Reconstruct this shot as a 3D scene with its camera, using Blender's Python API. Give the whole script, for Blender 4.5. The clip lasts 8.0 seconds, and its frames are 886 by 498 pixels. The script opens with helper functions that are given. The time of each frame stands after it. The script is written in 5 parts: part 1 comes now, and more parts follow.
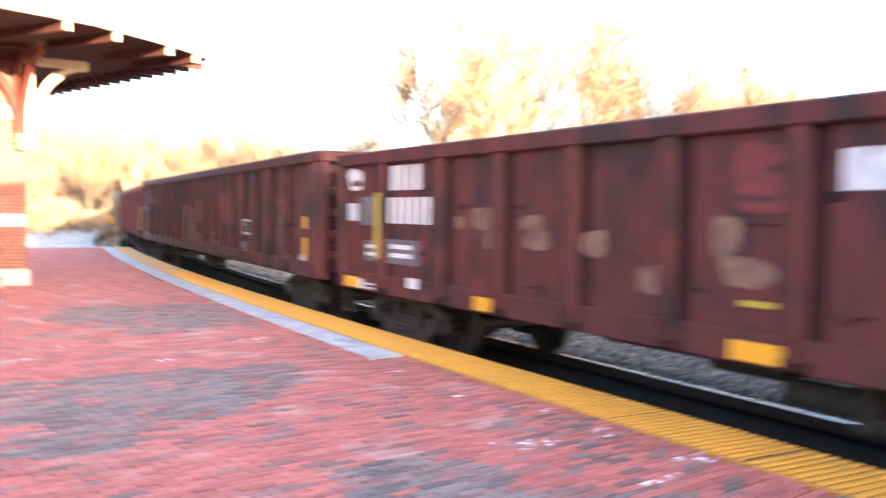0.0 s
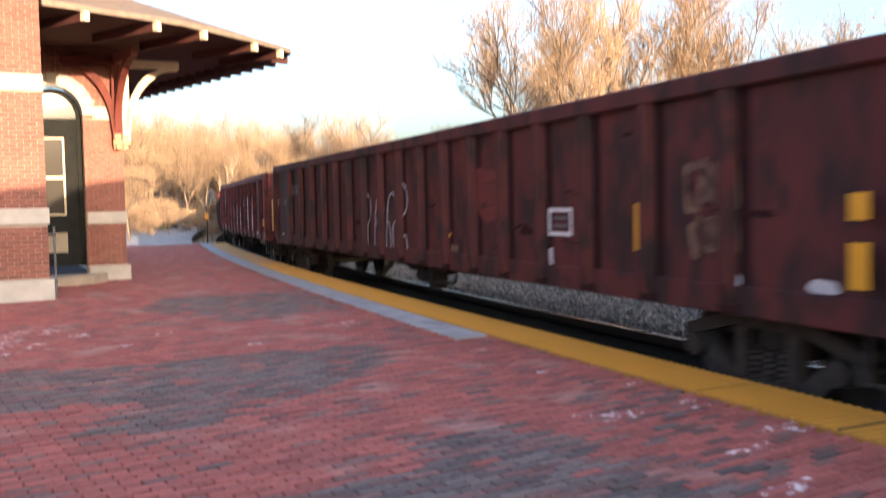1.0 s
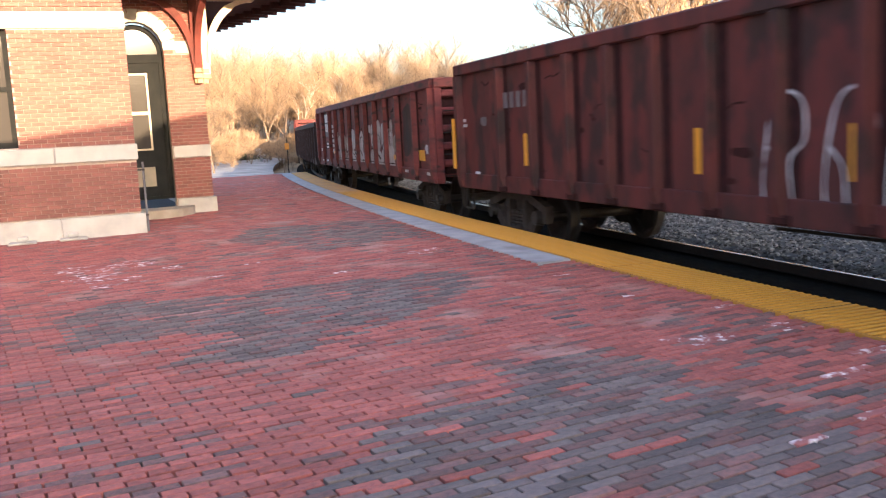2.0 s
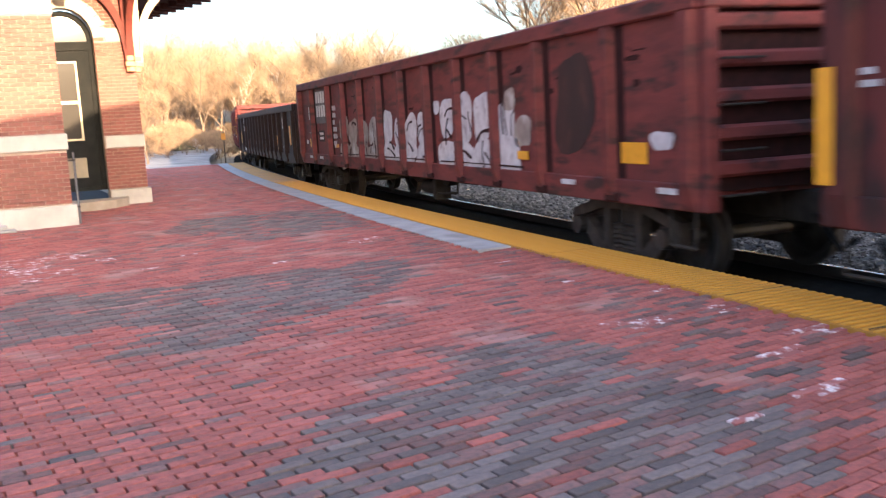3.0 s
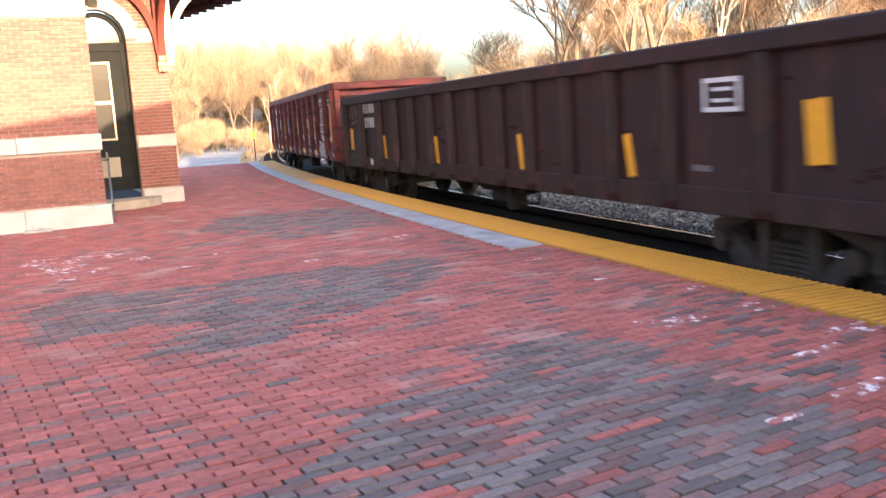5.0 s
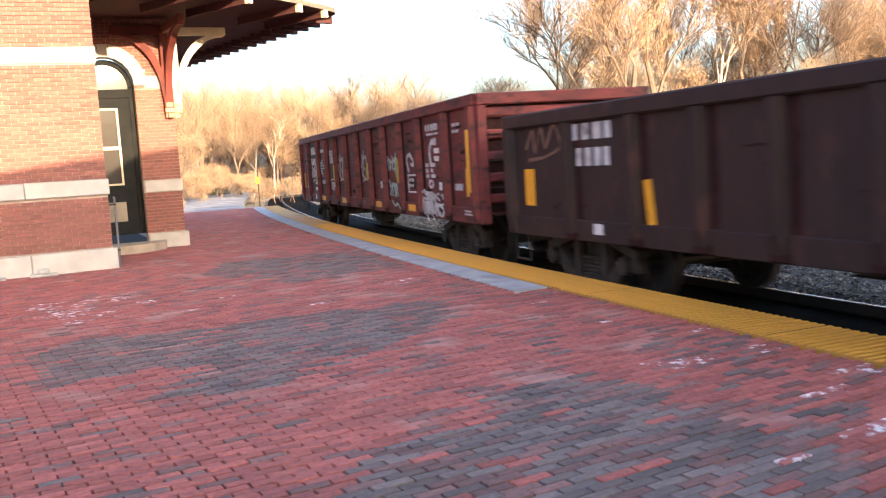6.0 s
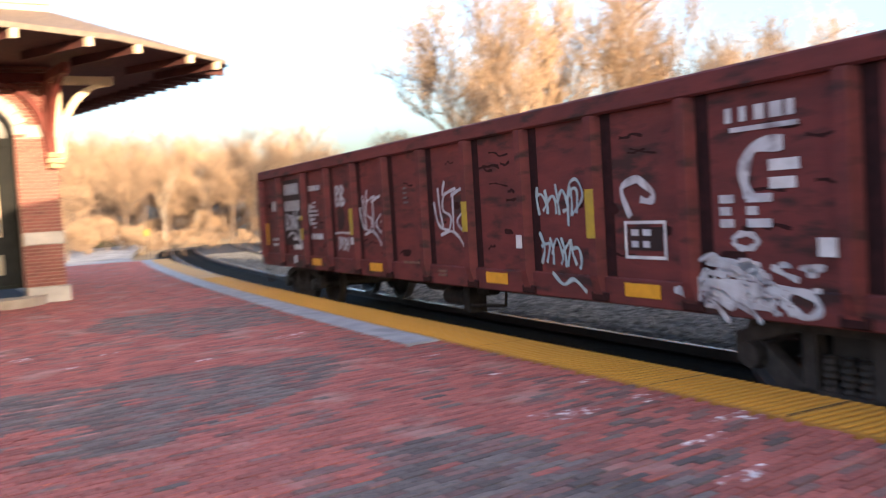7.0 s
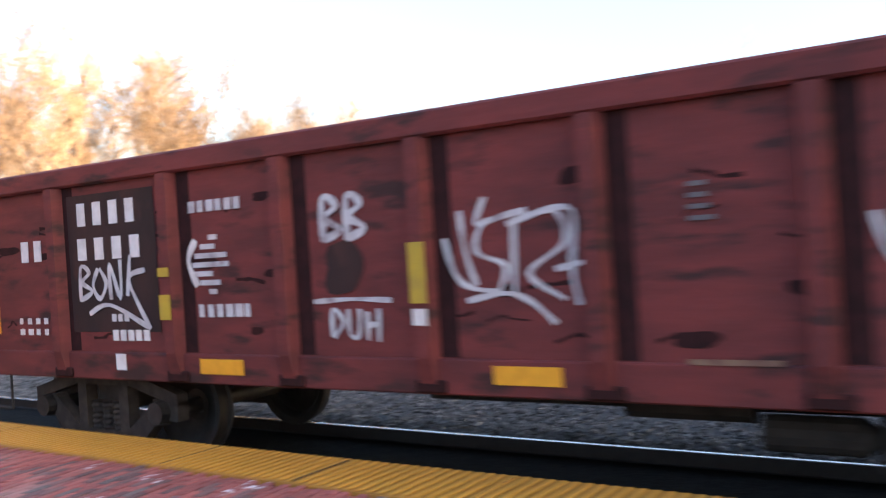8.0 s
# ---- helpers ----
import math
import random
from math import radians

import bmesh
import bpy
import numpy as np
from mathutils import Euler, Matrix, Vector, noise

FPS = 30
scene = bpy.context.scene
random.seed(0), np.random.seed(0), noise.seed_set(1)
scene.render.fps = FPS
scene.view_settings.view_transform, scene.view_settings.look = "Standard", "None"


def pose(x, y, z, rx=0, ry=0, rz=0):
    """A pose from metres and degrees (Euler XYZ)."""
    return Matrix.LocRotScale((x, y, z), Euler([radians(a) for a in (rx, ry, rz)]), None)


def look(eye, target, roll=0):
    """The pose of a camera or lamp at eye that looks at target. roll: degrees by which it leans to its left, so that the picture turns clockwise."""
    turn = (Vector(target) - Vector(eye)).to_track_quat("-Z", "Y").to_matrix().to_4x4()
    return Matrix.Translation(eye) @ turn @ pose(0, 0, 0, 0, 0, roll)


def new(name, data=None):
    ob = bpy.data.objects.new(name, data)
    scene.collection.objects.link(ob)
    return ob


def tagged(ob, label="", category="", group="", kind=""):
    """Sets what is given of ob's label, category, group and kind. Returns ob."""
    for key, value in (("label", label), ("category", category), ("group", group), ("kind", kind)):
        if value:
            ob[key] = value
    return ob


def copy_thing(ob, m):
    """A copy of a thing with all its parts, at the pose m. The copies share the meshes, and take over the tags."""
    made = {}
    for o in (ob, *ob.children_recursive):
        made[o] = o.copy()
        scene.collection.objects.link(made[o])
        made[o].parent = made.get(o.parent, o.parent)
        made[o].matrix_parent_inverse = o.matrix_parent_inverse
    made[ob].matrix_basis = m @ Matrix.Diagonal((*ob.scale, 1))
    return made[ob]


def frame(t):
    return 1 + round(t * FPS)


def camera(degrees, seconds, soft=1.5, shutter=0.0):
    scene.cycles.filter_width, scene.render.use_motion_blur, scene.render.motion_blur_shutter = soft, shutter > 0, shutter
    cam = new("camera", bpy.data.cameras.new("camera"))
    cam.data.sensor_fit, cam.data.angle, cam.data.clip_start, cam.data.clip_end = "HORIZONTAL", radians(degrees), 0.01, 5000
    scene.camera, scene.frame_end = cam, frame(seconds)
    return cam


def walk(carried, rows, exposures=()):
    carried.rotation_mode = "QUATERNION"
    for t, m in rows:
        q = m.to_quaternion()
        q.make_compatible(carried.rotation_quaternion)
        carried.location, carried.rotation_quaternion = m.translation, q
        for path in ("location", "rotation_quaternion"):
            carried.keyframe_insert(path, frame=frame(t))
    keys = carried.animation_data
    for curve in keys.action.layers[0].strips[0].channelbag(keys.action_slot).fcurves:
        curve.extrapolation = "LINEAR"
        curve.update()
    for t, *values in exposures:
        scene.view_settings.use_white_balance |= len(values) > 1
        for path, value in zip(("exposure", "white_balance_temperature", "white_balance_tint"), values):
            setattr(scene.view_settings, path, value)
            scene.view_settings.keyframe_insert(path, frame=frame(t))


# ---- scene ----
cam = camera(51.91, 8.0, soft=1.2, shutter=0.4)
WB, TINT = 5380, 15
# seconds, yaw, pitch, roll, x, y, z of a camera held at eye height on the platform
PATH = [
    (0.0, 0.15, -2.306, -0.797, -0.075, -0.016, 1.644),
    (0.3, 6.028, -2.298, 4.543, -0.04, -0.117, 1.633),
    (0.5, 7.37, -1.399, 3.297, 0.026, -0.025, 1.573),
    (0.8, 8.036, -0.898, 2.366, 0.028, -0.014, 1.54),
    (1.0, 5.763, -2.893, 1.165, 0.027, -0.012, 1.524),
    (1.2, 7.261, -6.068, 2.439, 0.02, -0.007, 1.533),
    (1.5, 11.117, -7.506, 2.625, 0.013, 0.001, 1.546),
    (2.8, 7.84, -7.708, 3.463, -0.035, 0.027, 1.528),
    (3.0, 6.774, -8.336, 3.15, -0.015, 0.036, 1.522),
    (3.5, 5.672, -9.566, 3.102, -0.026, 0.052, 1.533),
    (4.0, 6.9, -10.65, 2.881, -0.033, 0.059, 1.512),
    (4.5, 7.499, -9.989, 3.07, -0.037, 0.035, 1.516),
    (5.0, 8.531, -8.427, 3.603, -0.04, 0.036, 1.532),
    (5.2, 8.8, -7.353, 3.775, -0.066, 0.012, 1.536),
    (6.5, 8.139, -4.622, 3.614, -0.059, -0.026, 1.515),
    (7.0, 2.181, -2.687, 3.423, -0.009, -0.013, 1.526),
    (7.2, -3.594, -2.159, 4.461, 0.035, -0.052, 1.543),
    (7.5, -12.441, -1.116, 3.692, 0.076, -0.091, 1.562),
    (8.0, -26.230, -0.344, 3.630, 0.228, -0.014, 1.556),
]
walk(cam, [(t, pose(x, y, z, 90 + p, r, yaw)) for t, yaw, p, r, x, y, z in PATH],
     [(0.0, 3.6, WB, TINT), (0.3, 3.0, WB, TINT), (0.6, 2.55, WB, TINT), (1.0, 2.18, WB, TINT), (1.5, 2.42, WB, TINT), (2.8, 2.55, WB, TINT), (3.5, 2.86, WB, TINT), (5.0, 2.8, WB, TINT), (6.5, 2.32, WB, TINT), (7.5, 2.25, WB, TINT), (8.0, 2.65, WB, TINT)])

# ---- light: a low warm sun behind the camera, over the top of an added shade wall ----
SUN_AZ, SUN_EL = 143.0, 9.0      # degrees clockwise from +y, degrees up
world = bpy.data.worlds.new("sky")
scene.world = world
world.use_nodes = True
wn = world.node_tree.nodes
sky = wn.new("ShaderNodeTexSky")
sky.sky_type, sky.sun_disc = "NISHITA", False
sky.sun_elevation, sky.sun_rotation = radians(SUN_EL), radians(SUN_AZ)
sky.air_density, sky.dust_density, sky.ozone_density = 1.0, 5.0, 1.0
wn["Background"].inputs[1].default_value = 0.15
world.node_tree.links.new(sky.outputs[0], wn["Background"].inputs[0])
sun = new("sun", bpy.data.lights.new("sun", "SUN"))
sun.data.energy, sun.data.angle, sun.data.color = 3.7, radians(0.25), (1.0, 0.67, 0.33)
to_sun = Vector((math.sin(radians(SUN_AZ)) * math.cos(radians(SUN_EL)), math.cos(radians(SUN_AZ)) * math.cos(radians(SUN_EL)), math.sin(radians(SUN_EL))))
sun.matrix_world = look(to_sun * 50, (0, 0, 0))


# ---- materials ----
def mat(name, base, other=None, scale=6.0, rough=0.8, metal=0.0, bump=0.2, fine=60.0, stain=None, stain_scale=1.2, stain_at=0.58, vary=0.0, island=False, coords="Object", spec=0.4, stretch=None):
    """A surface of two mixed colours at one scale, stains at another and fine relief; vary shifts each piece's value."""
    m = bpy.data.materials.new(name)
    m.use_nodes = True
    nt = m.node_tree
    n, lk = nt.nodes, nt.links
    b = n["Principled BSDF"]
    b.inputs["Roughness"].default_value, b.inputs["Metallic"].default_value = rough, metal
    b.inputs["Specular IOR Level"].default_value = spec
    tc = n.new("ShaderNodeTexCoord")

    def noise_of(sc, detail):
        t = n.new("ShaderNodeTexNoise")
        t.inputs["Scale"].default_value, t.inputs["Detail"].default_value = sc, detail
        if stretch:
            mp = n.new("ShaderNodeMapping")
            mp.inputs["Scale"].default_value = stretch
            lk.new(tc.outputs[coords], mp.inputs["Vector"])
            lk.new(mp.outputs[0], t.inputs["Vector"])
        else:
            lk.new(tc.outputs[coords], t.inputs["Vector"])
        return t

    def mix(fac, a, c):
        x = n.new("ShaderNodeMix")
        x.data_type = "RGBA"
        if fac is not None:
            lk.new(fac, x.inputs["Factor"])
        for sock, val in ((x.inputs[6], a), (x.inputs[7], c)):
            if isinstance(val, tuple):
                sock.default_value = (*val, 1)
            else:
                lk.new(val, sock)
        return x.outputs[2]

    def ramp(sock, lo, hi):
        r = n.new("ShaderNodeMapRange")
        r.inputs[1].default_value, r.inputs[2].default_value = lo, hi
        lk.new(sock, r.inputs[0])
        return r.outputs[0]

    n1 = noise_of(scale, 5)
    col = mix(ramp(n1.outputs[0], 0.35, 0.65), base, other or tuple(c * 0.7 for c in base))
    if stain:
        n2 = noise_of(stain_scale, 6)
        col = mix(ramp(n2.outputs[0], stain_at, stain_at + 0.14), col, stain)
    if vary:
        if island:
            g = n.new("ShaderNodeNewGeometry")
            rnd = g.outputs["Random Per Island"]
        else:
            g = n.new("ShaderNodeObjectInfo")
            rnd = g.outputs["Random"]
        hs = n.new("ShaderNodeHueSaturation")
        r = n.new("ShaderNodeMapRange")
        r.inputs[3].default_value, r.inputs[4].default_value = 1 - vary, 1 + vary
        lk.new(rnd, r.inputs[0])
        lk.new(r.outputs[0], hs.inputs["Value"])
        lk.new(col, hs.inputs["Color"])
        col = hs.outputs[0]
    lk.new(col, b.inputs["Base Color"])
    if bump:
        n3 = noise_of(fine, 4)
        bp = n.new("ShaderNodeBump")
        bp.inputs["Strength"].default_value, bp.inputs["Distance"].default_value = bump, 0.01
        lk.new(n3.outputs[0], bp.inputs["Height"])
        lk.new(bp.outputs[0], b.inputs["Normal"])
    return m


M_PAVER_RED = mat("paver_red", (0.335, 0.096, 0.076), (0.225, 0.072, 0.062), 26, 0.8, vary=0.26, island=True, stain=(0.30, 0.17, 0.15), stain_scale=1.1, stain_at=0.56, bump=0.5, fine=90)
M_PAVER_MID = mat("paver_purple", (0.20, 0.098, 0.088), (0.125, 0.075, 0.07), 26, 0.8, vary=0.3, island=True, stain=(0.09, 0.06, 0.056), stain_scale=30.0, stain_at=0.58, bump=0.5, fine=90)
M_PAVER_DARK = mat("paver_dark", (0.100, 0.082, 0.081), (0.145, 0.108, 0.1), 26, 0.8, vary=0.38, island=True, stain=(0.055, 0.05, 0.05), stain_scale=30.0, stain_at=0.57, bump=0.5, fine=90)
M_PAVER_SALT = mat("paver_salted", (0.30, 0.10, 0.09), (0.24, 0.085, 0.08), 9, 0.8, vary=0.2, island=True, stain=(0.66, 0.60, 0.61), stain_scale=12.0, stain_at=0.5)
M_SAND = mat("joint_sand", (0.032, 0.02, 0.02), (0.022, 0.015, 0.015), 20, 0.95)
M_BRICK = mat("wall_brick", (0.245, 0.092, 0.066), (0.185, 0.072, 0.055), 12, 0.85, vary=0.22)
M_BRICK_J = mat("wall_brick_far", (0.245, 0.092, 0.066), (0.185, 0.072, 0.055), 12, 0.85, vary=0.22, island=True)
M_MORTAR = mat("mortar", (0.44, 0.36, 0.29), (0.36, 0.29, 0.23), 14, 0.95)
M_STONE = mat("dressed_stone", (0.47, 0.43, 0.38), (0.38, 0.35, 0.31), 4, 0.85, stain=(0.3, 0.26, 0.22))
M_CONC = mat("concrete", (0.36, 0.355, 0.37), (0.28, 0.275, 0.29), 3, 0.9, stain=(0.2, 0.2, 0.21))
M_STEP = mat("step_concrete", (0.40, 0.33, 0.25), (0.33, 0.27, 0.2), 5, 0.9)
M_YELLOW = mat("tactile_yellow", (0.52, 0.255, 0.022), (0.43, 0.21, 0.026), 3, 0.65, stain=(0.3, 0.165, 0.04))
M_CORBEL = mat("tan_corbel", (0.42, 0.27, 0.15), (0.34, 0.2, 0.11), 6, 0.7)
# darker copy of the red trim, with the shade under the canopy in its colour
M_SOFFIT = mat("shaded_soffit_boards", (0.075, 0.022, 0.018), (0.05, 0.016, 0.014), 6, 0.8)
M_YDIRT = mat("dirty_yellow_base", (0.30, 0.145, 0.018), (0.36, 0.17, 0.02), 4, 0.75)
M_TRIM = mat("dark_green_trim", (0.010, 0.011, 0.011), (0.016, 0.016, 0.015), 5, 0.8, spec=0.15)
M_REDTRIM = mat("red_painted_wood", (0.13, 0.03, 0.022), (0.09, 0.024, 0.018), 6, 0.7, spec=0.2)
M_CREAM = mat("cream_painted_wood", (0.66, 0.55, 0.38), (0.58, 0.47, 0.32), 6, 0.6)
M_SHINGLE = mat("roof_shingle", (0.2, 0.15, 0.11), (0.14, 0.11, 0.09), 8, 0.9)
# near black: the shade below the platform edge is put into this colour
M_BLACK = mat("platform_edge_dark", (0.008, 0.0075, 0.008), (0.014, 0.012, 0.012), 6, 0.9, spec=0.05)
# rail sides kept dark to stand for the shade between platform and cars
M_RAIL = mat("rail_steel", (0.03, 0.022, 0.018), (0.02, 0.015, 0.013), 10, 0.7, 0.0)
M_SHINY = mat("polished_rail_head", (0.62, 0.6, 0.6), (0.5, 0.48, 0.48), 10, 0.25, 1.0)
M_TIE = mat("creosoted_tie", (0.05, 0.04, 0.033), (0.08, 0.065, 0.055), 7, 0.95)
M_BALLAST = mat("ballast", (0.055, 0.052, 0.053), (0.03, 0.029, 0.03), 22, 0.95, bump=1.0, fine=30, spec=0.2)
M_STONES = mat("ballast_stone", (0.115, 0.112, 0.112), (0.055, 0.053, 0.053), 14, 0.9, vary=0.8, island=True)
M_GROUND = mat("dry_ground", (0.34, 0.26, 0.155), (0.2, 0.155, 0.095), 0.25, 0.95, stain=(0.42, 0.33, 0.2), stain_scale=0.05)
M_ASPHALT = mat("worn_asphalt", (0.30, 0.285, 0.27), (0.2, 0.19, 0.185), 1.2, 0.9, stain=(0.42, 0.4, 0.38), stain_scale=0.6, stain_at=0.5)
M_BARK = mat("grey_bark", (0.19, 0.135, 0.095), (0.12, 0.085, 0.06), 6, 0.9)
M_PALE = mat("pale_sycamore_bark", (0.55, 0.48, 0.4), (0.3, 0.25, 0.2), 3, 0.85)
M_TWIG = mat("twigs", (0.37, 0.255, 0.155), (0.27, 0.185, 0.115), 3, 0.9)
M_BUSH = mat("evergreen", (0.05, 0.055, 0.03), (0.03, 0.035, 0.02), 8, 0.9)
M_CARRED = mat("rust_red_car_paint", (0.150, 0.032, 0.029), (0.094, 0.024, 0.023), 2.2, 0.68, stain=(0.038, 0.017, 0.016), stain_scale=2.4, stain_at=0.54, bump=0.6, fine=5, spec=0.25, stretch=(1.0, 0.7, 2.6))
M_CARMAROON = mat("faded_maroon_car_paint", (0.060, 0.019, 0.018), (0.098, 0.023, 0.021), 1.5, 0.7, stain=(0.028, 0.015, 0.015), stain_scale=1.8, stain_at=0.49, bump=0.6, fine=5, spec=0.25, stretch=(1.0, 1.6, 0.9))
M_CARDARK = mat("grimy_black_car_paint", (0.036, 0.019, 0.018), (0.023, 0.015, 0.015), 1.8, 0.7, stain=(0.062, 0.027, 0.022), stain_scale=2.0, stain_at=0.58, bump=0.6, fine=5, spec=0.22, stretch=(1.0, 1.6, 0.9))
M_GRIME = mat("truck_grime", (0.026, 0.022, 0.020), (0.042, 0.035, 0.03), 8, 0.85, spec=0.15)
M_FRAME = mat("dusty_side_frame", (0.065, 0.052, 0.045), (0.04, 0.033, 0.03), 9, 0.9, spec=0.15)
M_WHEEL = mat("wheel_steel", (0.035, 0.03, 0.028), (0.055, 0.048, 0.045), 8, 0.55, 0.4)
M_REFLECT = mat("yellow_reflector", (0.72, 0.34, 0.01), (0.62, 0.29, 0.01), 12, 0.45, bump=0.0)
M_WHITE = mat("white_paint", (0.68, 0.66, 0.66), (0.52, 0.5, 0.5), 7, 0.6)
M_PALEBLUE = mat("pale_blue_spray", (0.4, 0.5, 0.52), (0.3, 0.36, 0.38), 9, 0.6)
M_SPRAY = mat("white_spray", (0.55, 0.54, 0.56), (0.4, 0.38, 0.4), 6, 0.7, stain=(0.2, 0.16, 0.17), stain_scale=4.0, stain_at=0.56)
M_TAN = mat("faded_tan_patch", (0.19, 0.115, 0.07), (0.12, 0.06, 0.045), 7, 0.7, stain=(0.08, 0.03, 0.027), stain_scale=5.0, stain_at=0.52)
M_GREYPATCH = mat("grey_patch", (0.13, 0.12, 0.125), (0.09, 0.085, 0.09), 4, 0.7)
# oily ballast, its colour lowered further for the shade under the cars
M_FOUL_SHADE = mat("oily_shaded_ballast", (0.006, 0.0055, 0.0055), (0.011, 0.010, 0.009), 9, 1.0, bump=0.8, fine=30, spec=0.05)
M_ORANGE = mat("orange_sign", (0.6, 0.25, 0.02), (0.5, 0.2, 0.02), 5, 0.6)
M_OLIVE = mat("dull_yellow_paint", (0.42, 0.30, 0.02), (0.34, 0.24, 0.03), 9, 0.6)
# one dark colour for scuffs and outlines, and for shade painted on the cars
M_SHADE_SCUFF = mat("dark_shade_scuff", (0.022, 0.010, 0.010), (0.036, 0.013, 0.013), 9, 0.8, spec=0.1)
M_GREYSPRAY = mat("greyed_spray", (0.30, 0.26, 0.23), (0.2, 0.16, 0.14), 5, 0.7, stain=(0.45, 0.43, 0.42), stain_scale=3.0, stain_at=0.52)
M_GLASS = bpy.data.materials.new("window_glass")
M_GLASS.use_nodes = True
_b = M_GLASS.node_tree.nodes["Principled BSDF"]
_b.inputs["Base Color"].default_value, _b.inputs["Roughness"].default_value = (0.05, 0.045, 0.04, 1), 0.08
_b.inputs["Specular IOR Level"].default_value = 0.25
M_BLIND = mat("door_panel_paint", (0.34, 0.29, 0.21), (0.27, 0.23, 0.17), 3, 0.8)


# ---- mesh helpers ----
def mesh_of(name, bm, *mats):
    me = bpy.data.meshes.new(name)
    bm.normal_update()
    bm.to_mesh(me)
    bm.free()
    for m in mats:
        me.materials.append(m)
    return me


def part(name, bm, material, parent=None, label=""):
    """One mesh object, under a thing or a part where one is given."""
    ob = new(name, mesh_of(name, bm, material))
    if parent is not None:
        ob.parent = parent
    if label:
        ob["label"] = label
    return ob


def box(bm, x0, x1, y0, y1, z0, z1, m=None, bevel=0.0):
    vs = [bm.verts.new((x, y, z)) for x in (x0, x1) for y in (y0, y1) for z in (z0, z1)]
    fs = [bm.faces.new([vs[i] for i in q]) for q in ((0, 1, 3, 2), (4, 6, 7, 5), (0, 4, 5, 1), (2, 3, 7, 6), (0, 2, 6, 4), (1, 5, 7, 3))]
    if bevel:
        es = list({e for f in fs for e in f.edges})
        r = bmesh.ops.bevel(bm, geom=es, offset=bevel, segments=1, affect="EDGES", profile=0.5)
        vs = list({v for f in r["faces"] for v in f.verts} | {v for v in vs if v.is_valid})
    if m is not None:
        for v in vs:
            v.co = m @ v.co
    return bm


def one_box(*a, **k):
    return box(bmesh.new(), *a, **k)


def prism(bm, outline, z0, z1):
    """An upright prism over a plan outline, counter-clockwise."""
    lo, hi = [bm.verts.new((x, y, z0)) for x, y in outline], [bm.verts.new((x, y, z1)) for x, y in outline]
    bm.faces.new(hi), bm.faces.new(lo[::-1])
    for i in range(len(lo)):
        j = (i + 1) % len(lo)
        bm.faces.new((lo[i], lo[j], hi[j], hi[i]))
    return bm


def tube(bm, a, b, ra, rb, sides=6, caps=False):
    a, b = Vector(a), Vector(b)
    q = (b - a).to_track_quat("Z", "Y")
    rings = []
    for c, r in ((a, ra), (b, rb)):
        rings.append([bm.verts.new(c + q @ Vector((r * math.cos(k * math.tau / sides), r * math.sin(k * math.tau / sides), 0))) for k in range(sides)])
    for k in range(sides):
        bm.faces.new((rings[0][k], rings[0][(k + 1) % sides], rings[1][(k + 1) % sides], rings[1][k]))
    if caps:
        bm.faces.new(rings[0][::-1]), bm.faces.new(rings[1])
    return bm


# ---- the line of the platform's edge: an arc; s runs away from the camera, off across the tracks ----
CX, CY, RAD = 256.50, 152.43, 293.00
REF = math.atan2(9.05 - CY, 1.4 - CX)
RAIL_TOP = -0.36
TRACK = 1.69                     # the near track's centre, from the platform's edge


def arc(s, off=0.0, z=0.0):
    a = REF - s / RAD
    return Vector((CX + (RAD - off) * math.cos(a), CY + (RAD - off) * math.sin(a), z))


def bearing(s):
    a = REF - s / RAD
    return math.degrees(math.atan2(-math.sin(a), -math.cos(a)))


def arc_strip(bm, s0, s1, step, profile):
    """Sweeps a closed cross-section of (off, z) along the arc."""
    n = max(1, int(round((s1 - s0) / step)))
    rings = [[bm.verts.new(arc(s0 + (s1 - s0) * i / n, o, z)) for o, z in profile] for i in range(n + 1)]
    for a, b in zip(rings, rings[1:]):
        for k in range(len(profile)):
            j = (k + 1) % len(profile)
            bm.faces.new((a[k], a[j], b[j], b[k]))
    bm.faces.new(rings[0][::-1]), bm.faces.new(rings[-1])
    bmesh.ops.recalc_face_normals(bm, faces=bm.faces)
    return bm


# ---- ground, platform, tracks ----
def ground_sheet():
    bm = bmesh.new()
    bmesh.ops.create_grid(bm, x_segments=60, y_segments=60, size=1500)
    for v in bm.verts:
        v.co.z = -0.62
    tagged(part("ground", bm, M_GROUND), "dry winter ground with pale dead grass", "ground", kind="structure")


S_END = 32.6
STRIP, KERB, KERB_FROM = 0.69, 1.11, 2.08      # widths of the yellow strip and of strip and kerb together; where the kerb begins
LEFT = 26.0


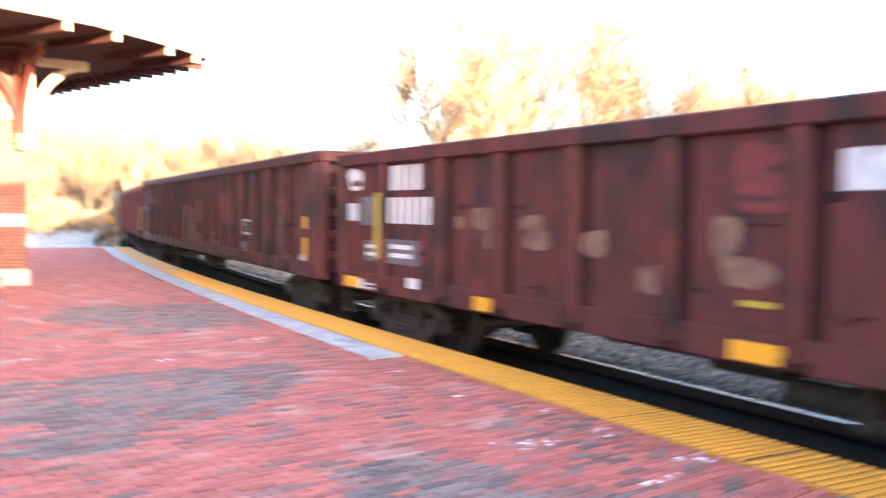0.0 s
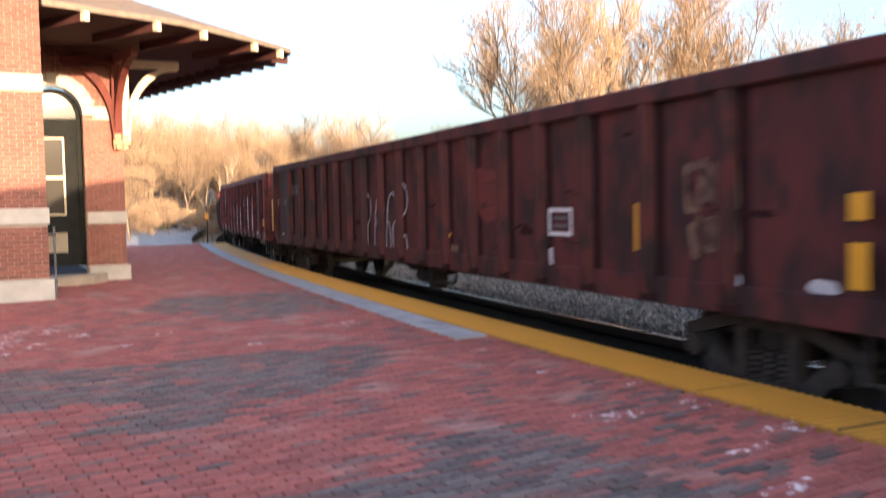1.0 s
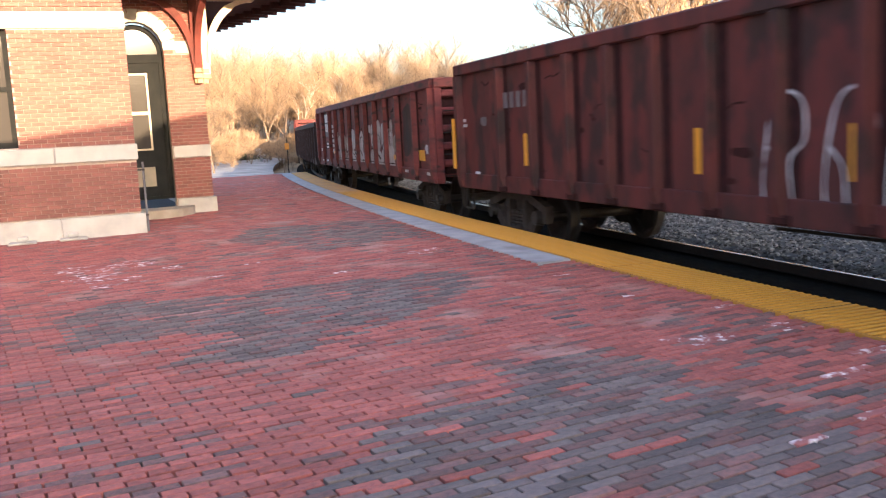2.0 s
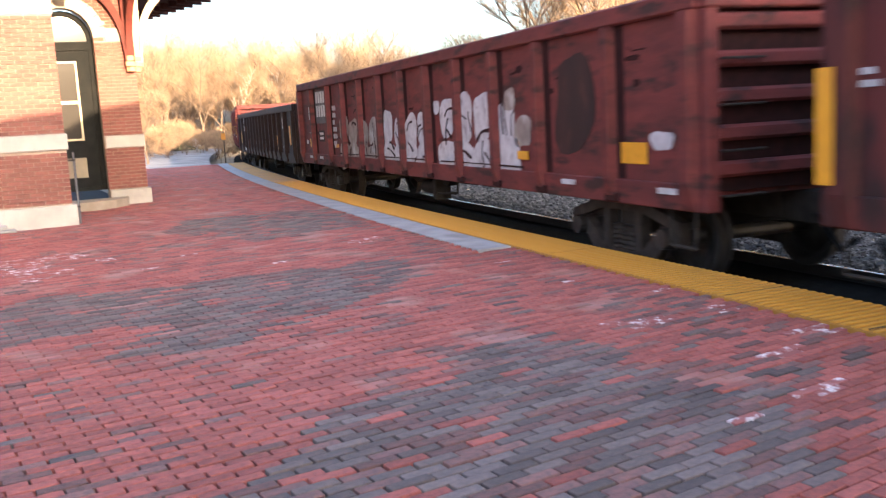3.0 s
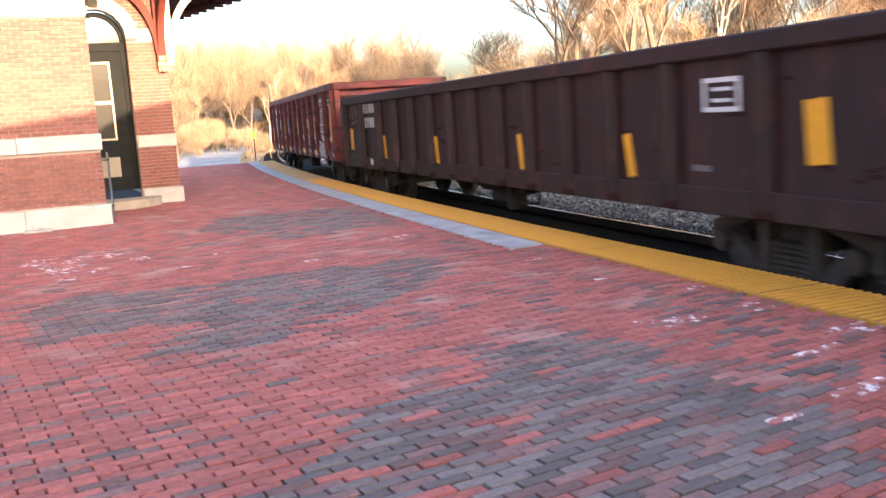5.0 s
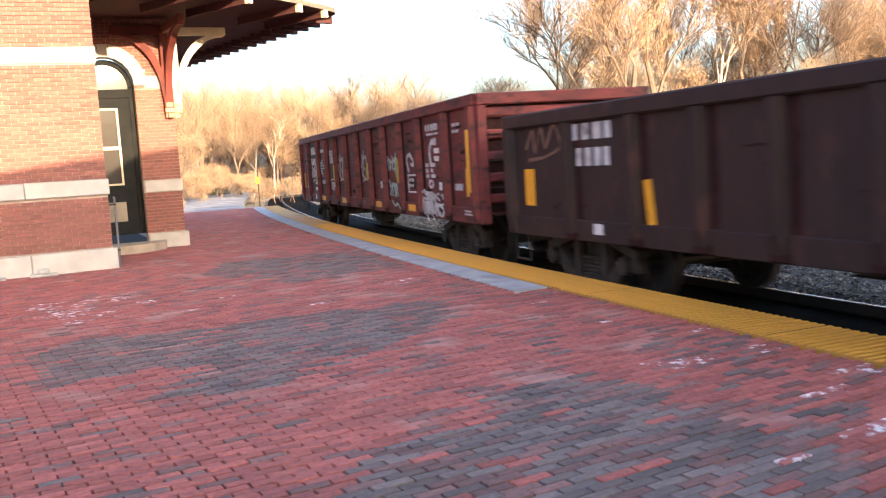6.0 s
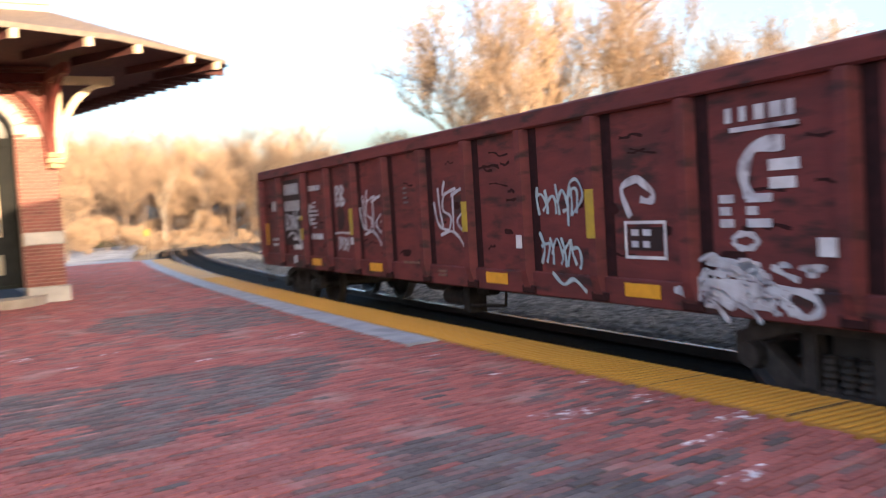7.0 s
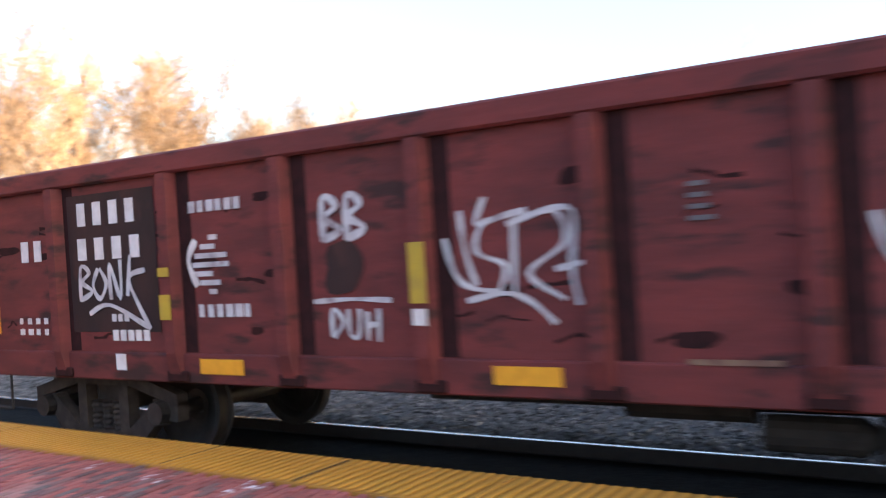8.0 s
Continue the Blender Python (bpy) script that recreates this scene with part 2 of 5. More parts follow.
def platform():
    bm = bmesh.new()
    arc_strip(bm, -24, S_END, 1.0, [(-LEFT, -0.6), (-0.02, -0.6), (-0.02, -0.045), (-LEFT, -0.045)])
    slab = tagged(part("pavement", bm, M_SAND), "brick-paved station platform with dark joints", "platform", kind="structure")
    bm = bmesh.new()
    arc_strip(bm, -24, S_END, 0.5, [(-STRIP, -0.05), (0.0, -0.05), (0.0, 0.004), (-STRIP, 0.004)])
    strip = tagged(part("tactile_strip", bm, M_YDIRT), "worn yellow tactile warning strip along the platform edge", "tactile strip", kind="structure")
    # raised bars across the strip, close to the camera; far off one plain raised sheet
    rib = mesh_of("raised_bar", one_box(0.02, STRIP - 0.02, -0.024, 0.024, 0.0, 0.014, bevel=0.008), M_YELLOW)
    for k in range(290):
        s = -8.6 + k * 0.088
        ob = new("raised_bar", rib)
        ob.parent = strip
        ob.matrix_basis = Matrix.Translation(arc(s, -STRIP, 0.003)) @ Matrix.Rotation(radians(bearing(s)), 4, "Z")
    bm = bmesh.new()
    arc_strip(bm, 16.95, S_END, 0.5, [(-STRIP + 0.02, 0.0), (-0.02, 0.0), (-0.02, 0.012), (-STRIP + 0.02, 0.012)])
    part("raised_sheet", bm, M_YELLOW, strip)
    bm = bmesh.new()
    for s in (-4.30, -2.90, -1.53, 1.25):
        m = Matrix.Translation(arc(s, -STRIP, 0.0)) @ Matrix.Rotation(radians(bearing(s)), 4, "Z")
        box(bm, 0.04, STRIP - 0.04, -0.002, 0.002, 0.0, 0.0178, m)
    part("joint", bm, M_FRAME, strip)
    bm = bmesh.new()
    arc_strip(bm, KERB_FROM, S_END, 0.5, [(-KERB, -0.05), (-STRIP - 0.004, -0.05), (-STRIP - 0.004, 0.006), (-KERB, 0.006)])
    tagged(part("kerb_strip", bm, M_CONC), "grey concrete strip beside the yellow edge", "concrete strip", kind="structure")
    # edge face coloured for the deep shade over the track
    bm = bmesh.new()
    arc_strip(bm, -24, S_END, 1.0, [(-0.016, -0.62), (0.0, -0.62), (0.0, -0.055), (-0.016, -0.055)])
    tagged(part("platform_face", bm, M_BLACK), "concrete face of the platform edge, its shade painted in as near black", "platform edge", kind="structure")
    bm = bmesh.new()
    arc_strip(bm, S_END + 0.02, 72, 1.0, [(-7.6, -0.6), (-1.5, -0.6), (-1.3, -0.14), (-7.2, -0.14)])
    tagged(part("path", bm, M_ASPHALT), "grey asphalt path beyond the platform", "path", kind="structure")
    bm = bmesh.new()
    arc_strip(bm, S_END + 0.02, S_END + 0.5, 0.5, [(-9.0, -0.11), (-0.3, -0.11), (-0.3, -0.004), (-9.0, -0.004)])
    tagged(part("end_kerb", bm, M_CONC), "pale concrete kerb across the platform end", "kerb", kind="structure")


def tracks():
    for i, (centre, s0) in enumerate(((TRACK, -40), (TRACK + 4.3, 20))):
        if i == 0:
            bm = bmesh.new()
            arc_strip(bm, -40, 190, 1.0, [(0.02, -0.66), (centre + 9.0, -0.66), (centre + 7.4, RAIL_TOP - 0.15), (centre + 1.35, RAIL_TOP - 0.06), (centre + 0.85, RAIL_TOP - 0.13), (0.02, RAIL_TOP - 0.19)])
            tagged(part("ballast_bed", bm, M_BALLAST), "crushed grey stone ballast under the tracks", "ballast", kind="structure")
            # strip by the near track: oil and the cars' shade in one colour
            bm = bmesh.new()
            arc_strip(bm, -40, 60, 1.0, [(0.03, -0.62), (centre + 0.69, -0.62), (centre + 0.69, RAIL_TOP - 0.125), (0.03, RAIL_TOP - 0.14)])
            tagged(part("fouled_ballast", bm, M_FOUL_SHADE), "oily ballast between the rails, blackened further by painted-in shade", "ballast", kind="structure")
        track = tagged(new("track"), "curving railway track with steel rails on dark ties", "railway track", kind="structure")
        for side in (-0.755, 0.755):
            bm = bmesh.new()
            c = centre + side
            z = RAIL_TOP
            arc_strip(bm, s0, 190, 1.5, [(c - 0.07, z - 0.16), (c + 0.07, z - 0.16), (c + 0.07, z - 0.145), (c + 0.012, z - 0.125), (c + 0.012, z - 0.04), (c + 0.036, z - 0.035), (c + 0.036, z - 0.004), (c - 0.036, z - 0.004), (c - 0.036, z - 0.035), (c - 0.012, z - 0.04), (c - 0.012, z - 0.125), (c - 0.07, z - 0.145)])
            rail = part("rail", bm, M_RAIL, track)
            bm = bmesh.new()
            arc_strip(bm, s0, 190, 1.5, [(c - 0.022, z - 0.004), (c + 0.022, z - 0.004), (c + 0.019, z), (c - 0.019, z)])
            part("rail_head", bm, M_SHINY, rail)
        me = mesh_of("tie", one_box(-1.3, 1.3, -0.11, 0.11, -0.17, 0.0, bevel=0.012), M_TIE)
        for k in range(int(s0 / 0.52), 170):
            ob = new("tie", me)
            ob.parent = track
            s = k * 0.52
            ob.matrix_basis = Matrix.Translation(arc(s, centre, RAIL_TOP - 0.152 + (0.04 if i else 0))) @ Matrix.Rotation(radians(bearing(s) + random.uniform(-1, 1)), 4, "Z")


def stones():
    """Loose ballast stones, many small rough lumps."""
    rng = np.random.default_rng(4)
    base = np.array([(0, 0, 1), (.9, .1, .1), (.2, .95, -.1), (-.85, .3, .15), (-.5, -.8, 0), (.45, -.85, .1), (0, 0, -1)], float)
    tri = [(0, 1, 2), (0, 2, 3), (0, 3, 4), (0, 4, 5), (0, 5, 1), (6, 2, 1), (6, 3, 2), (6, 4, 3), (6, 5, 4), (6, 1, 5)]
    verts, faces = [], []
    for k in range(30000):
        s = -14 + 60 * rng.random() ** 1.4
        u = rng.random()
        off = TRACK + 0.84 + (4.6 * u ** 1.5 if u < 0.9 else 7.0 * rng.random())
        z = RAIL_TOP - 0.13 + 0.07 * min(1, (off - TRACK - 0.84) / 0.5) - 0.015 * max(0, off - TRACK - 1.35)
        p = arc(s, off, z)
        r = rng.uniform(0.025, 0.062)
        q = Euler(rng.uniform(0, 6.28, 3)).to_matrix()
        v = (base * rng.uniform(0.7, 1.2, (7, 1)) * r) @ np.array(q) * np.array([1, 1, 0.75]) + np.array(p)
        o = len(verts)
        verts += [tuple(x) for x in v]
        faces += [tuple(o + i for i in f) for f in tri]
    me = bpy.data.meshes.new("gravel")
    me.from_pydata(verts, [], faces)
    me.materials.append(M_STONES)
    tagged(new("gravel", me), "loose crushed grey stones around the rails", "gravel", kind="stuff")


# ---- the train ----
CARS = []                        # thing, distance of its middle at the start, its middle from the edge, wheelsets


def stake_shape(bm, y, w, z0, z1, x, depth):
    """A tapered side post, outward is -x."""
    h = w / 2
    pts = [(x, y - h * 1.25, z0), (x, y + h * 1.25, z0), (x - depth * 0.45, y + h, z0), (x - depth * 0.45, y - h, z0)]
    top = [(x, y - h * 1.25, z1), (x, y + h * 1.25, z1), (x - depth, y + h * 0.8, z1), (x - depth, y - h * 0.8, z1)]
    mid = [(x, y - h * 1.25, z0 + 0.25), (x, y + h * 1.25, z0 + 0.25), (x - depth, y + h * 0.8, z0 + 0.25), (x - depth, y - h * 0.8, z0 + 0.25)]
    rows = [[bm.verts.new(p) for p in r] for r in (pts, mid, top)]
    for a, b in zip(rows, rows[1:]):
        for k in range(4):
            bm.faces.new((a[k], a[(k + 1) % 4], b[(k + 1) % 4], b[k]))
    bm.faces.new(rows[0][::-1]), bm.faces.new(rows[-1])
    bmesh.ops.recalc_face_normals(bm, faces=bm.faces)
    return bm


def truck(parent, y):
    """A three-piece freight truck: side frames with springs, a bolster; its wheelsets are keyed apart."""
    t = part("truck", one_box(-1.05, 1.05, y - 0.2, y + 0.2, 0.42, 0.72, bevel=0.02), M_GRIME, parent, "grimy cast steel bolster")
    for sx in (-1, 1):
        bm = bmesh.new()
        x0, x1 = (sx * 1.02, sx * 1.15) if sx > 0 else (sx * 1.15, sx * 1.02)

        def beam(pts):
            a, b = [bm.verts.new((x0, y + p, z)) for p, z in pts], [bm.verts.new((x1, y + p, z)) for p, z in pts]
            bm.faces.new(a), bm.faces.new(b[::-1])
            for k in range(len(pts)):
                j = (k + 1) % len(pts)
                bm.faces.new((a[k], b[k], b[j], a[j]))
        beam([(-1.13, 0.52), (-0.42, 0.70), (0.42, 0.70), (1.13, 0.52), (1.13, 0.64), (0.45, 0.83), (-0.45, 0.83), (-1.13, 0.64)])
        beam([(-0.48, 0.12), (0.48, 0.12), (0.44, 0.24), (-0.44, 0.24)])
        for q in (-1, 1):
            beam([(q * 1.02, 0.54), (q * 0.82, 0.58), (q * 0.36, 0.24), (q * 0.48, 0.12), (q * 0.62, 0.18)])
            beam([(q * 0.26, 0.22), (q * 0.40, 0.22), (q * 0.40, 0.72), (q * 0.26, 0.72)])
            beam([(q * 0.78, 0.40), (q * 0.84, 0.40), (q * 0.84, 0.58), (q * 0.78, 0.58)])
            beam([(q * 1.0, 0.38), (q * 1.13, 0.38), (q * 1.13, 0.56), (q * 1.0, 0.56)])
        bmesh.ops.recalc_face_normals(bm, faces=bm.faces)
        part("side_frame", bm, M_FRAME, t)
        for dy in (-0.17, 0.0, 0.17):
            bm = bmesh.new()
            prof = [(0.045 if k % 2 else 0.07, 0.2 + k * 0.0275) for k in range(13)]
            rings = [[bm.verts.new((sx * 1.085 + r * math.cos(q * math.tau / 9), y + dy + r * math.sin(q * math.tau / 9), z)) for q in range(9)] for r, z in prof]
            for a, b in zip(rings, rings[1:]):
                for q in range(9):
                    bm.faces.new((a[q], a[(q + 1) % 9], b[(q + 1) % 9], b[q]))
            bm.faces.new(rings[0][::-1]), bm.faces.new(rings[-1])
            part("spring", bm, M_FRAME, t)
        for dy in (-0.9, 0.9):
            bm = bmesh.new()
            tube(bm, (sx * 1.1, y + dy, 0.46), (sx * 1.24, y + dy, 0.46), 0.13, 0.11, 12, True)
            part("bearing_cap", bm, M_WHEEL, t)


def wheelset_mesh():
    bm = bmesh.new()
    tube(bm, (-1.0, 0, 0), (1.0, 0, 0), 0.08, 0.08, 10, True)
    for sx in (-1, 1):
        prof = [(0.10, 0.12), (0.16, 0.12), (0.34, 0.03), (0.40, 0.0), (0.455, 0.0), (0.457, 0.12), (0.485, 0.13), (0.48, 0.16), (0.40, 0.15), (0.34, 0.08), (0.16, 0.2), (0.10, 0.2)]
        rings = []
        for r, x in prof:
            rings.append([bm.verts.new((sx * (0.83 - x), r * math.cos(k * math.tau / 28), r * math.sin(k * math.tau / 28))) for k in range(28)])
        for a, b in zip(rings, rings[1:]):
            for k in range(28):
                bm.faces.new((a[k], a[(k + 1) % 28], b[(k + 1) % 28], b[k]))
    bmesh.ops.recalc_face_normals(bm, faces=bm.faces)
    return mesh_of("wheelset", bm, M_WHEEL)


WHEELSET = wheelset_mesh()


def plate(name, y0, y1, z0, z1, material, parent, label="", x=-1.506, t=0.006):
    return part(name, one_box(x - t, x, y0, y1, z0, z1), material, parent, label)


def scrawl(pts, width, material, parent, x=-1.512, name="graffiti", label=""):
    """One sprayed stroke along points (y, z) on the side, as a flat raised ribbon, joined of round-ended quads."""
    bm = bmesh.new()
    dense = []
    for i in range(len(pts) - 1):
        p0, p1, p2, p3 = (Vector(pts[max(0, min(len(pts) - 1, i + k))]) for k in (-1, 0, 1, 2))
        for k in range(5):
            t = k / 5
            dense.append(0.5 * (2 * p1 + (p2 - p0) * t + (2 * p0 - 5 * p1 + 4 * p2 - p3) * t * t + (3 * p1 - p0 - 3 * p2 + p3) * t ** 3))
    dense.append(Vector(pts[-1]))
    rows = []
    for i, p in enumerate(dense):
        d = (dense[min(i + 1, len(dense) - 1)] - dense[max(i - 1, 0)])
        d = d.normalized() if d.length > 1e-6 else Vector((1, 0))
        n = Vector((-d.y, d.x)) * width / 2 * (1 + 0.25 * math.sin(i * 0.9))
        rows.append([bm.verts.new((xx, q.x, q.y)) for q in (p + n, p - n) for xx in (x, x + 0.004)])
    for a, b in zip(rows, rows[1:]):
        for i, j in ((0, 1), (1, 3), (3, 2), (2, 0)):
            bm.faces.new((a[i], a[j], b[j], b[i]))
    bm.faces.new((rows[0][0], rows[0][1], rows[0][3], rows[0][2])), bm.faces.new((rows[-1][0], rows[-1][2], rows[-1][3], rows[-1][1]))
    bmesh.ops.recalc_face_normals(bm, faces=bm.faces)
    return part(name, bm, material, parent, label)


def gondola(front, length, top, sill, posts, paint, label, stake_depth=0.105, rim=0.19):
    """An open freight car whose front end stands at front (metres along the arc) at the start. Local +y points to its rear, -x to the platform."""
    car = tagged(new("gondola_car"), label, "freight car", "cars of the freight train")
    h = length / 2
    w = 1.5
    # shell: floor, two side sheets, two ends
    part("floor", one_box(-w + 0.02, w - 0.02, -h + 0.06, h - 0.06, sill + 0.12, sill + 0.2), paint, car)
    for sx in (-1, 1):
        a, b = sorted((sx * w, sx * (w - 0.05)))
        side = part("side", one_box(a, b, -h, h, sill + 0.18, top - 0.05), paint, car)
        a, b = sorted((sx * (w + 0.075), sx * (w - 0.09)))
        part("top_chord", one_box(a, b, -h - 0.02, h + 0.02, top - rim, top, bevel=0.02), paint, car)
        a, b = sorted((sx * (w + 0.03), sx * (w - 0.1)))
        part("side_sill", one_box(a, b, -h, h, sill, sill + 0.26, bevel=0.012), paint, car)
        for y in [-h + 0.12, *sorted({sg * p for p in posts for sg in (-1, 1)}), h - 0.12]:
            inner = abs(y) < h - 0.2
            bm = stake_shape(bmesh.new(), y, 0.15 if inner else 0.2, sill + 0.02, top - rim, -w, stake_depth)
            if sx > 0:
                for v in bm.verts:
                    v.co.x = -v.co.x
                bmesh.ops.recalc_face_normals(bm, faces=bm.faces)
            post = part("side_post", bm, paint, car)
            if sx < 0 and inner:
                # dark strip that paints the post's shade, with grime, onto the side sheet
                part("grime", one_box(-w - 0.0025, -w + 0.004, y - 0.25, y - 0.09, sill + 0.27, top - rim), M_SHADE_SCUFF, post, "dark strip beside the post for its shade and grime")
                part("stake_pocket", one_box(-w - 0.062, -w - 0.028, y - 0.15, y + 0.12, sill + 0.015, sill + 0.11, bevel=0.012), M_SHADE_SCUFF, post, "dark pocket at the foot of the post")
    for sy in (-1, 1):
        a, b = sorted((sy * h, sy * (h - 0.06)))
        # end sheet coloured dark for the shaded, grimy hollows between its ribs
        end = part("end_wall", one_box(-w + 0.05, w - 0.05, a, b, sill + 0.18, top - 0.05), M_SHADE_SCUFF, car)
        for k in range(5):
            z = sill + 0.32 + k * (top - sill - 0.5) / 4.6
            a, b = sorted((sy * (h + 0.004), sy * (h + 0.11)))
            part("end_rib", one_box(-w + 0.12, w - 0.12, a, b, z, z + 0.15, bevel=0.03), paint, end)
        a, b = sorted((sy * (h + 0.002), sy * (h + 0.12)))
        part("end_cap", one_box(-w - 0.02, w + 0.02, a, b, top - rim, top - 0.004, bevel=0.02), paint, end)
        for sx in (-1, 1):
            a2, b2 = sorted((sx * (w + 0.012), sx * (w - 0.14)))
            part("corner_post", one_box(a2, b2, a, b, sill, top - rim, bevel=0.015), paint, end)
            for r in range(4):
                z = sill + 0.15 + r * 0.42
                bm = bmesh.new()
                tube(bm, (sx * (w - 0.16), sy * (h + 0.15), z), (sx * (w - 0.62), sy * (h + 0.15), z), 0.014, 0.014, 6)
                tube(bm, (sx * (w - 0.16), sy * (h + 0.06), z), (sx * (w - 0.16), sy * (h + 0.15), z), 0.014, 0.014, 6)
                tube(bm, (sx * (w - 0.62), sy * (h + 0.06), z), (sx * (w - 0.62), sy * (h + 0.15), z), 0.014, 0.014, 6)
                part("ladder_rung", bm, M_GRIME, end)
            bm = bmesh.new()
            tube(bm, (sx * (w - 0.02), sy * (h - 0.1), sill), (sx * (w - 0.02), sy * (h - 0.1), sill - 0.36), 0.015, 0.015, 6)
            tube(bm, (sx * (w - 0.02), sy * (h - 0.5), sill), (sx * (w - 0.02), sy * (h - 0.5), sill - 0.36), 0.015, 0.015, 6)
            tube(bm, (sx * (w - 0.02), sy * (h - 0.1), sill - 0.36), (sx * (w - 0.02), sy * (h - 0.5), sill - 0.36), 0.018, 0.018, 6)
            part("step_iron", bm, M_GRIME, car)
        # draft gear, coupler and hoses
        a, b = sorted((sy * (h - 0.8), sy * (h + 0.28)))
        draft = part("draft_sill", one_box(-0.22, 0.22, a, b, sill - 0.22, sill + 0.12, bevel=0.02), M_GRIME, car)
        a, b = sorted((sy * (h + 0.2), sy * (h + 0.62)))
        part("coupler", one_box(-0.13, 0.13, a, b, sill - 0.2, sill + 0.06, bevel=0.05), M_GRIME, draft)
        bm = bmesh.new()
        tube(bm, (-0.32, sy * (h + 0.2), sill - 0.1), (-0.3, sy * (h + 0.5), sill - 0.42), 0.03, 0.03, 8)
        tube(bm, (-0.3, sy * (h + 0.5), sill - 0.42), (-0.22, sy * (h + 0.62), sill - 0.3), 0.03, 0.03, 8)
        part("air_hose", bm, M_BLACK, draft)
    bm = bmesh.new()
    rings = []
    for k in range(20):
        a = math.tau * k / 20
        rings.append([bm.verts.new((-0.55 + (0.25 + 0.018 * math.cos(q * math.tau / 6)) * math.cos(a), h + 0.3 + 0.018 * math.sin(q * math.tau / 6), top - 0.55 + (0.25 + 0.018 * math.cos(q * math.tau / 6)) * math.sin(a))) for q in range(6)])
    for k in range(20):
        a, b = rings[k], rings[(k + 1) % 20]
        for q in range(6):
            bm.faces.new((a[q], a[(q + 1) % 6], b[(q + 1) % 6], b[q]))
    bmesh.ops.recalc_face_normals(bm, faces=bm.faces)
    brake = part("brake_housing", one_box(-0.75, -0.35, h + 0.112, h + 0.26, top - 0.75, top - 0.3, bevel=0.04), M_GRIME, car, "dark hand brake housing")
    part("brake_wheel", bm, M_TAN, brake)
    part("brake_platform", one_box(-1.2, -0.1, h + 0.112, h + 0.42, sill + 0.32, sill + 0.36), M_GRIME, car)
    # under the floor: centre sill, brake gear
    part("centre_sill", one_box(-0.3, 0.3, -h + 0.3, h - 0.3, sill - 0.18, sill + 0.12), M_GRIME, car)
    bm = bmesh.new()
    tube(bm, (-0.75, 0.6, sill - 0.12), (-0.75, 1.5, sill - 0.12), 0.13, 0.13, 12, True)
    part("air_reservoir", bm, M_GRIME, car)
    part("brake_valve", one_box(-1.0, -0.75, -0.7, -0.4, sill - 0.2, sill + 0.02, bevel=0.04), M_GRIME, car)
    bm = bmesh.new()
    tube(bm, (-0.5, -3.2, sill - 0.18), (-0.5, 3.4, sill - 0.22), 0.02, 0.02, 6)
    tube(bm, (-0.9, -2.4, sill - 0.05), (-0.9, 2.0, sill - 0.05), 0.025, 0.025, 6)
    part("brake_rod", bm, M_GRIME, car)
    bm = bmesh.new()
    tube(bm, (-0.95, 0.5, sill - 0.26), (-0.95, -0.1, sill - 0.26), 0.12, 0.12, 14, True)
    tube(bm, (-0.95, -0.1, sill - 0.26), (-0.95, -0.2, sill - 0.26), 0.12, 0.05, 14, True)
    part("brake_cylinder", bm, M_GRIME, car)
    part("brake_bracket", one_box(-1.1, -0.8, -0.36, -0.2, sill - 0.46, sill + 0.05, bevel=0.02), M_GRIME, car)
    bm = bmesh.new()
    tube(bm, (-1.05, -0.36, sill - 0.34), (-1.05, -1.3, sill - 0.28), 0.025, 0.025, 6)
    tube(bm, (-1.05, -1.3, sill - 0.28), (-1.05, -1.35, sill), 0.02, 0.02, 6)
    part("brake_lever", bm, M_GRIME, car)
    sets = []
    for sy in (-1, 1):
        ty = h - 1.55 if sy > 0 else -h + 1.95
        truck(car, ty)
        for dy in (-0.9, 0.9):
            ws = new("wheelset", WHEELSET)
            ws.parent = car
            sets.append((ws, ty + dy))
    CARS.append((car, front + h, TRACK + (h - 1.75) ** 2 / (2 * RAD), sets))
    return car, h


def reflectors(car, h, ys, z, size=(0.16, 0.42), material=None, x=-1.506):
    for y in ys:
        plate("reflector", y - size[0] / 2, y + size[0] / 2, z, z + size[1], material or M_REFLECT, car, "yellow reflective strip", x)


def data_bars(car, y, z, rows, cols, w, hgt, gap, material, name="stencil", x=-1.506, ragged=0.0):
    """Stencilled writing that is not lettered: plain bars in rows, as one painted block of marks."""
    for r in range(rows):
        for c in range(cols):
            ww = w * (1 - ragged * random.random())
            y0 = y - c * (w + gap)
            z0 = z - r * (hgt + gap)
            part(name, one_box(x - 0.006, x, y0 - ww, y0, z0 - hgt, z0), material, car)


def tag_mark(car, y, z, size, material, seed, width=0.05, name="graffiti"):
    """A looping sprayed tag with no readable words."""
    rng = random.Random(seed)
    n = rng.randint(4, 6)
    for k in range(n):
        cy = y + size * (k / (n - 1) - 0.5) * 1.4
        pts = []
        a0 = rng.uniform(0, 6.28)
        for i in range(rng.randint(5, 8)):
            a = a0 + i * rng.uniform(0.8, 1.3)
            pts.append((cy + math.cos(a) * size * rng.uniform(0.16, 0.32), z + math.sin(a) * size * rng.uniform(0.3, 0.62)))
        scrawl(pts, width, material, car, name=name)


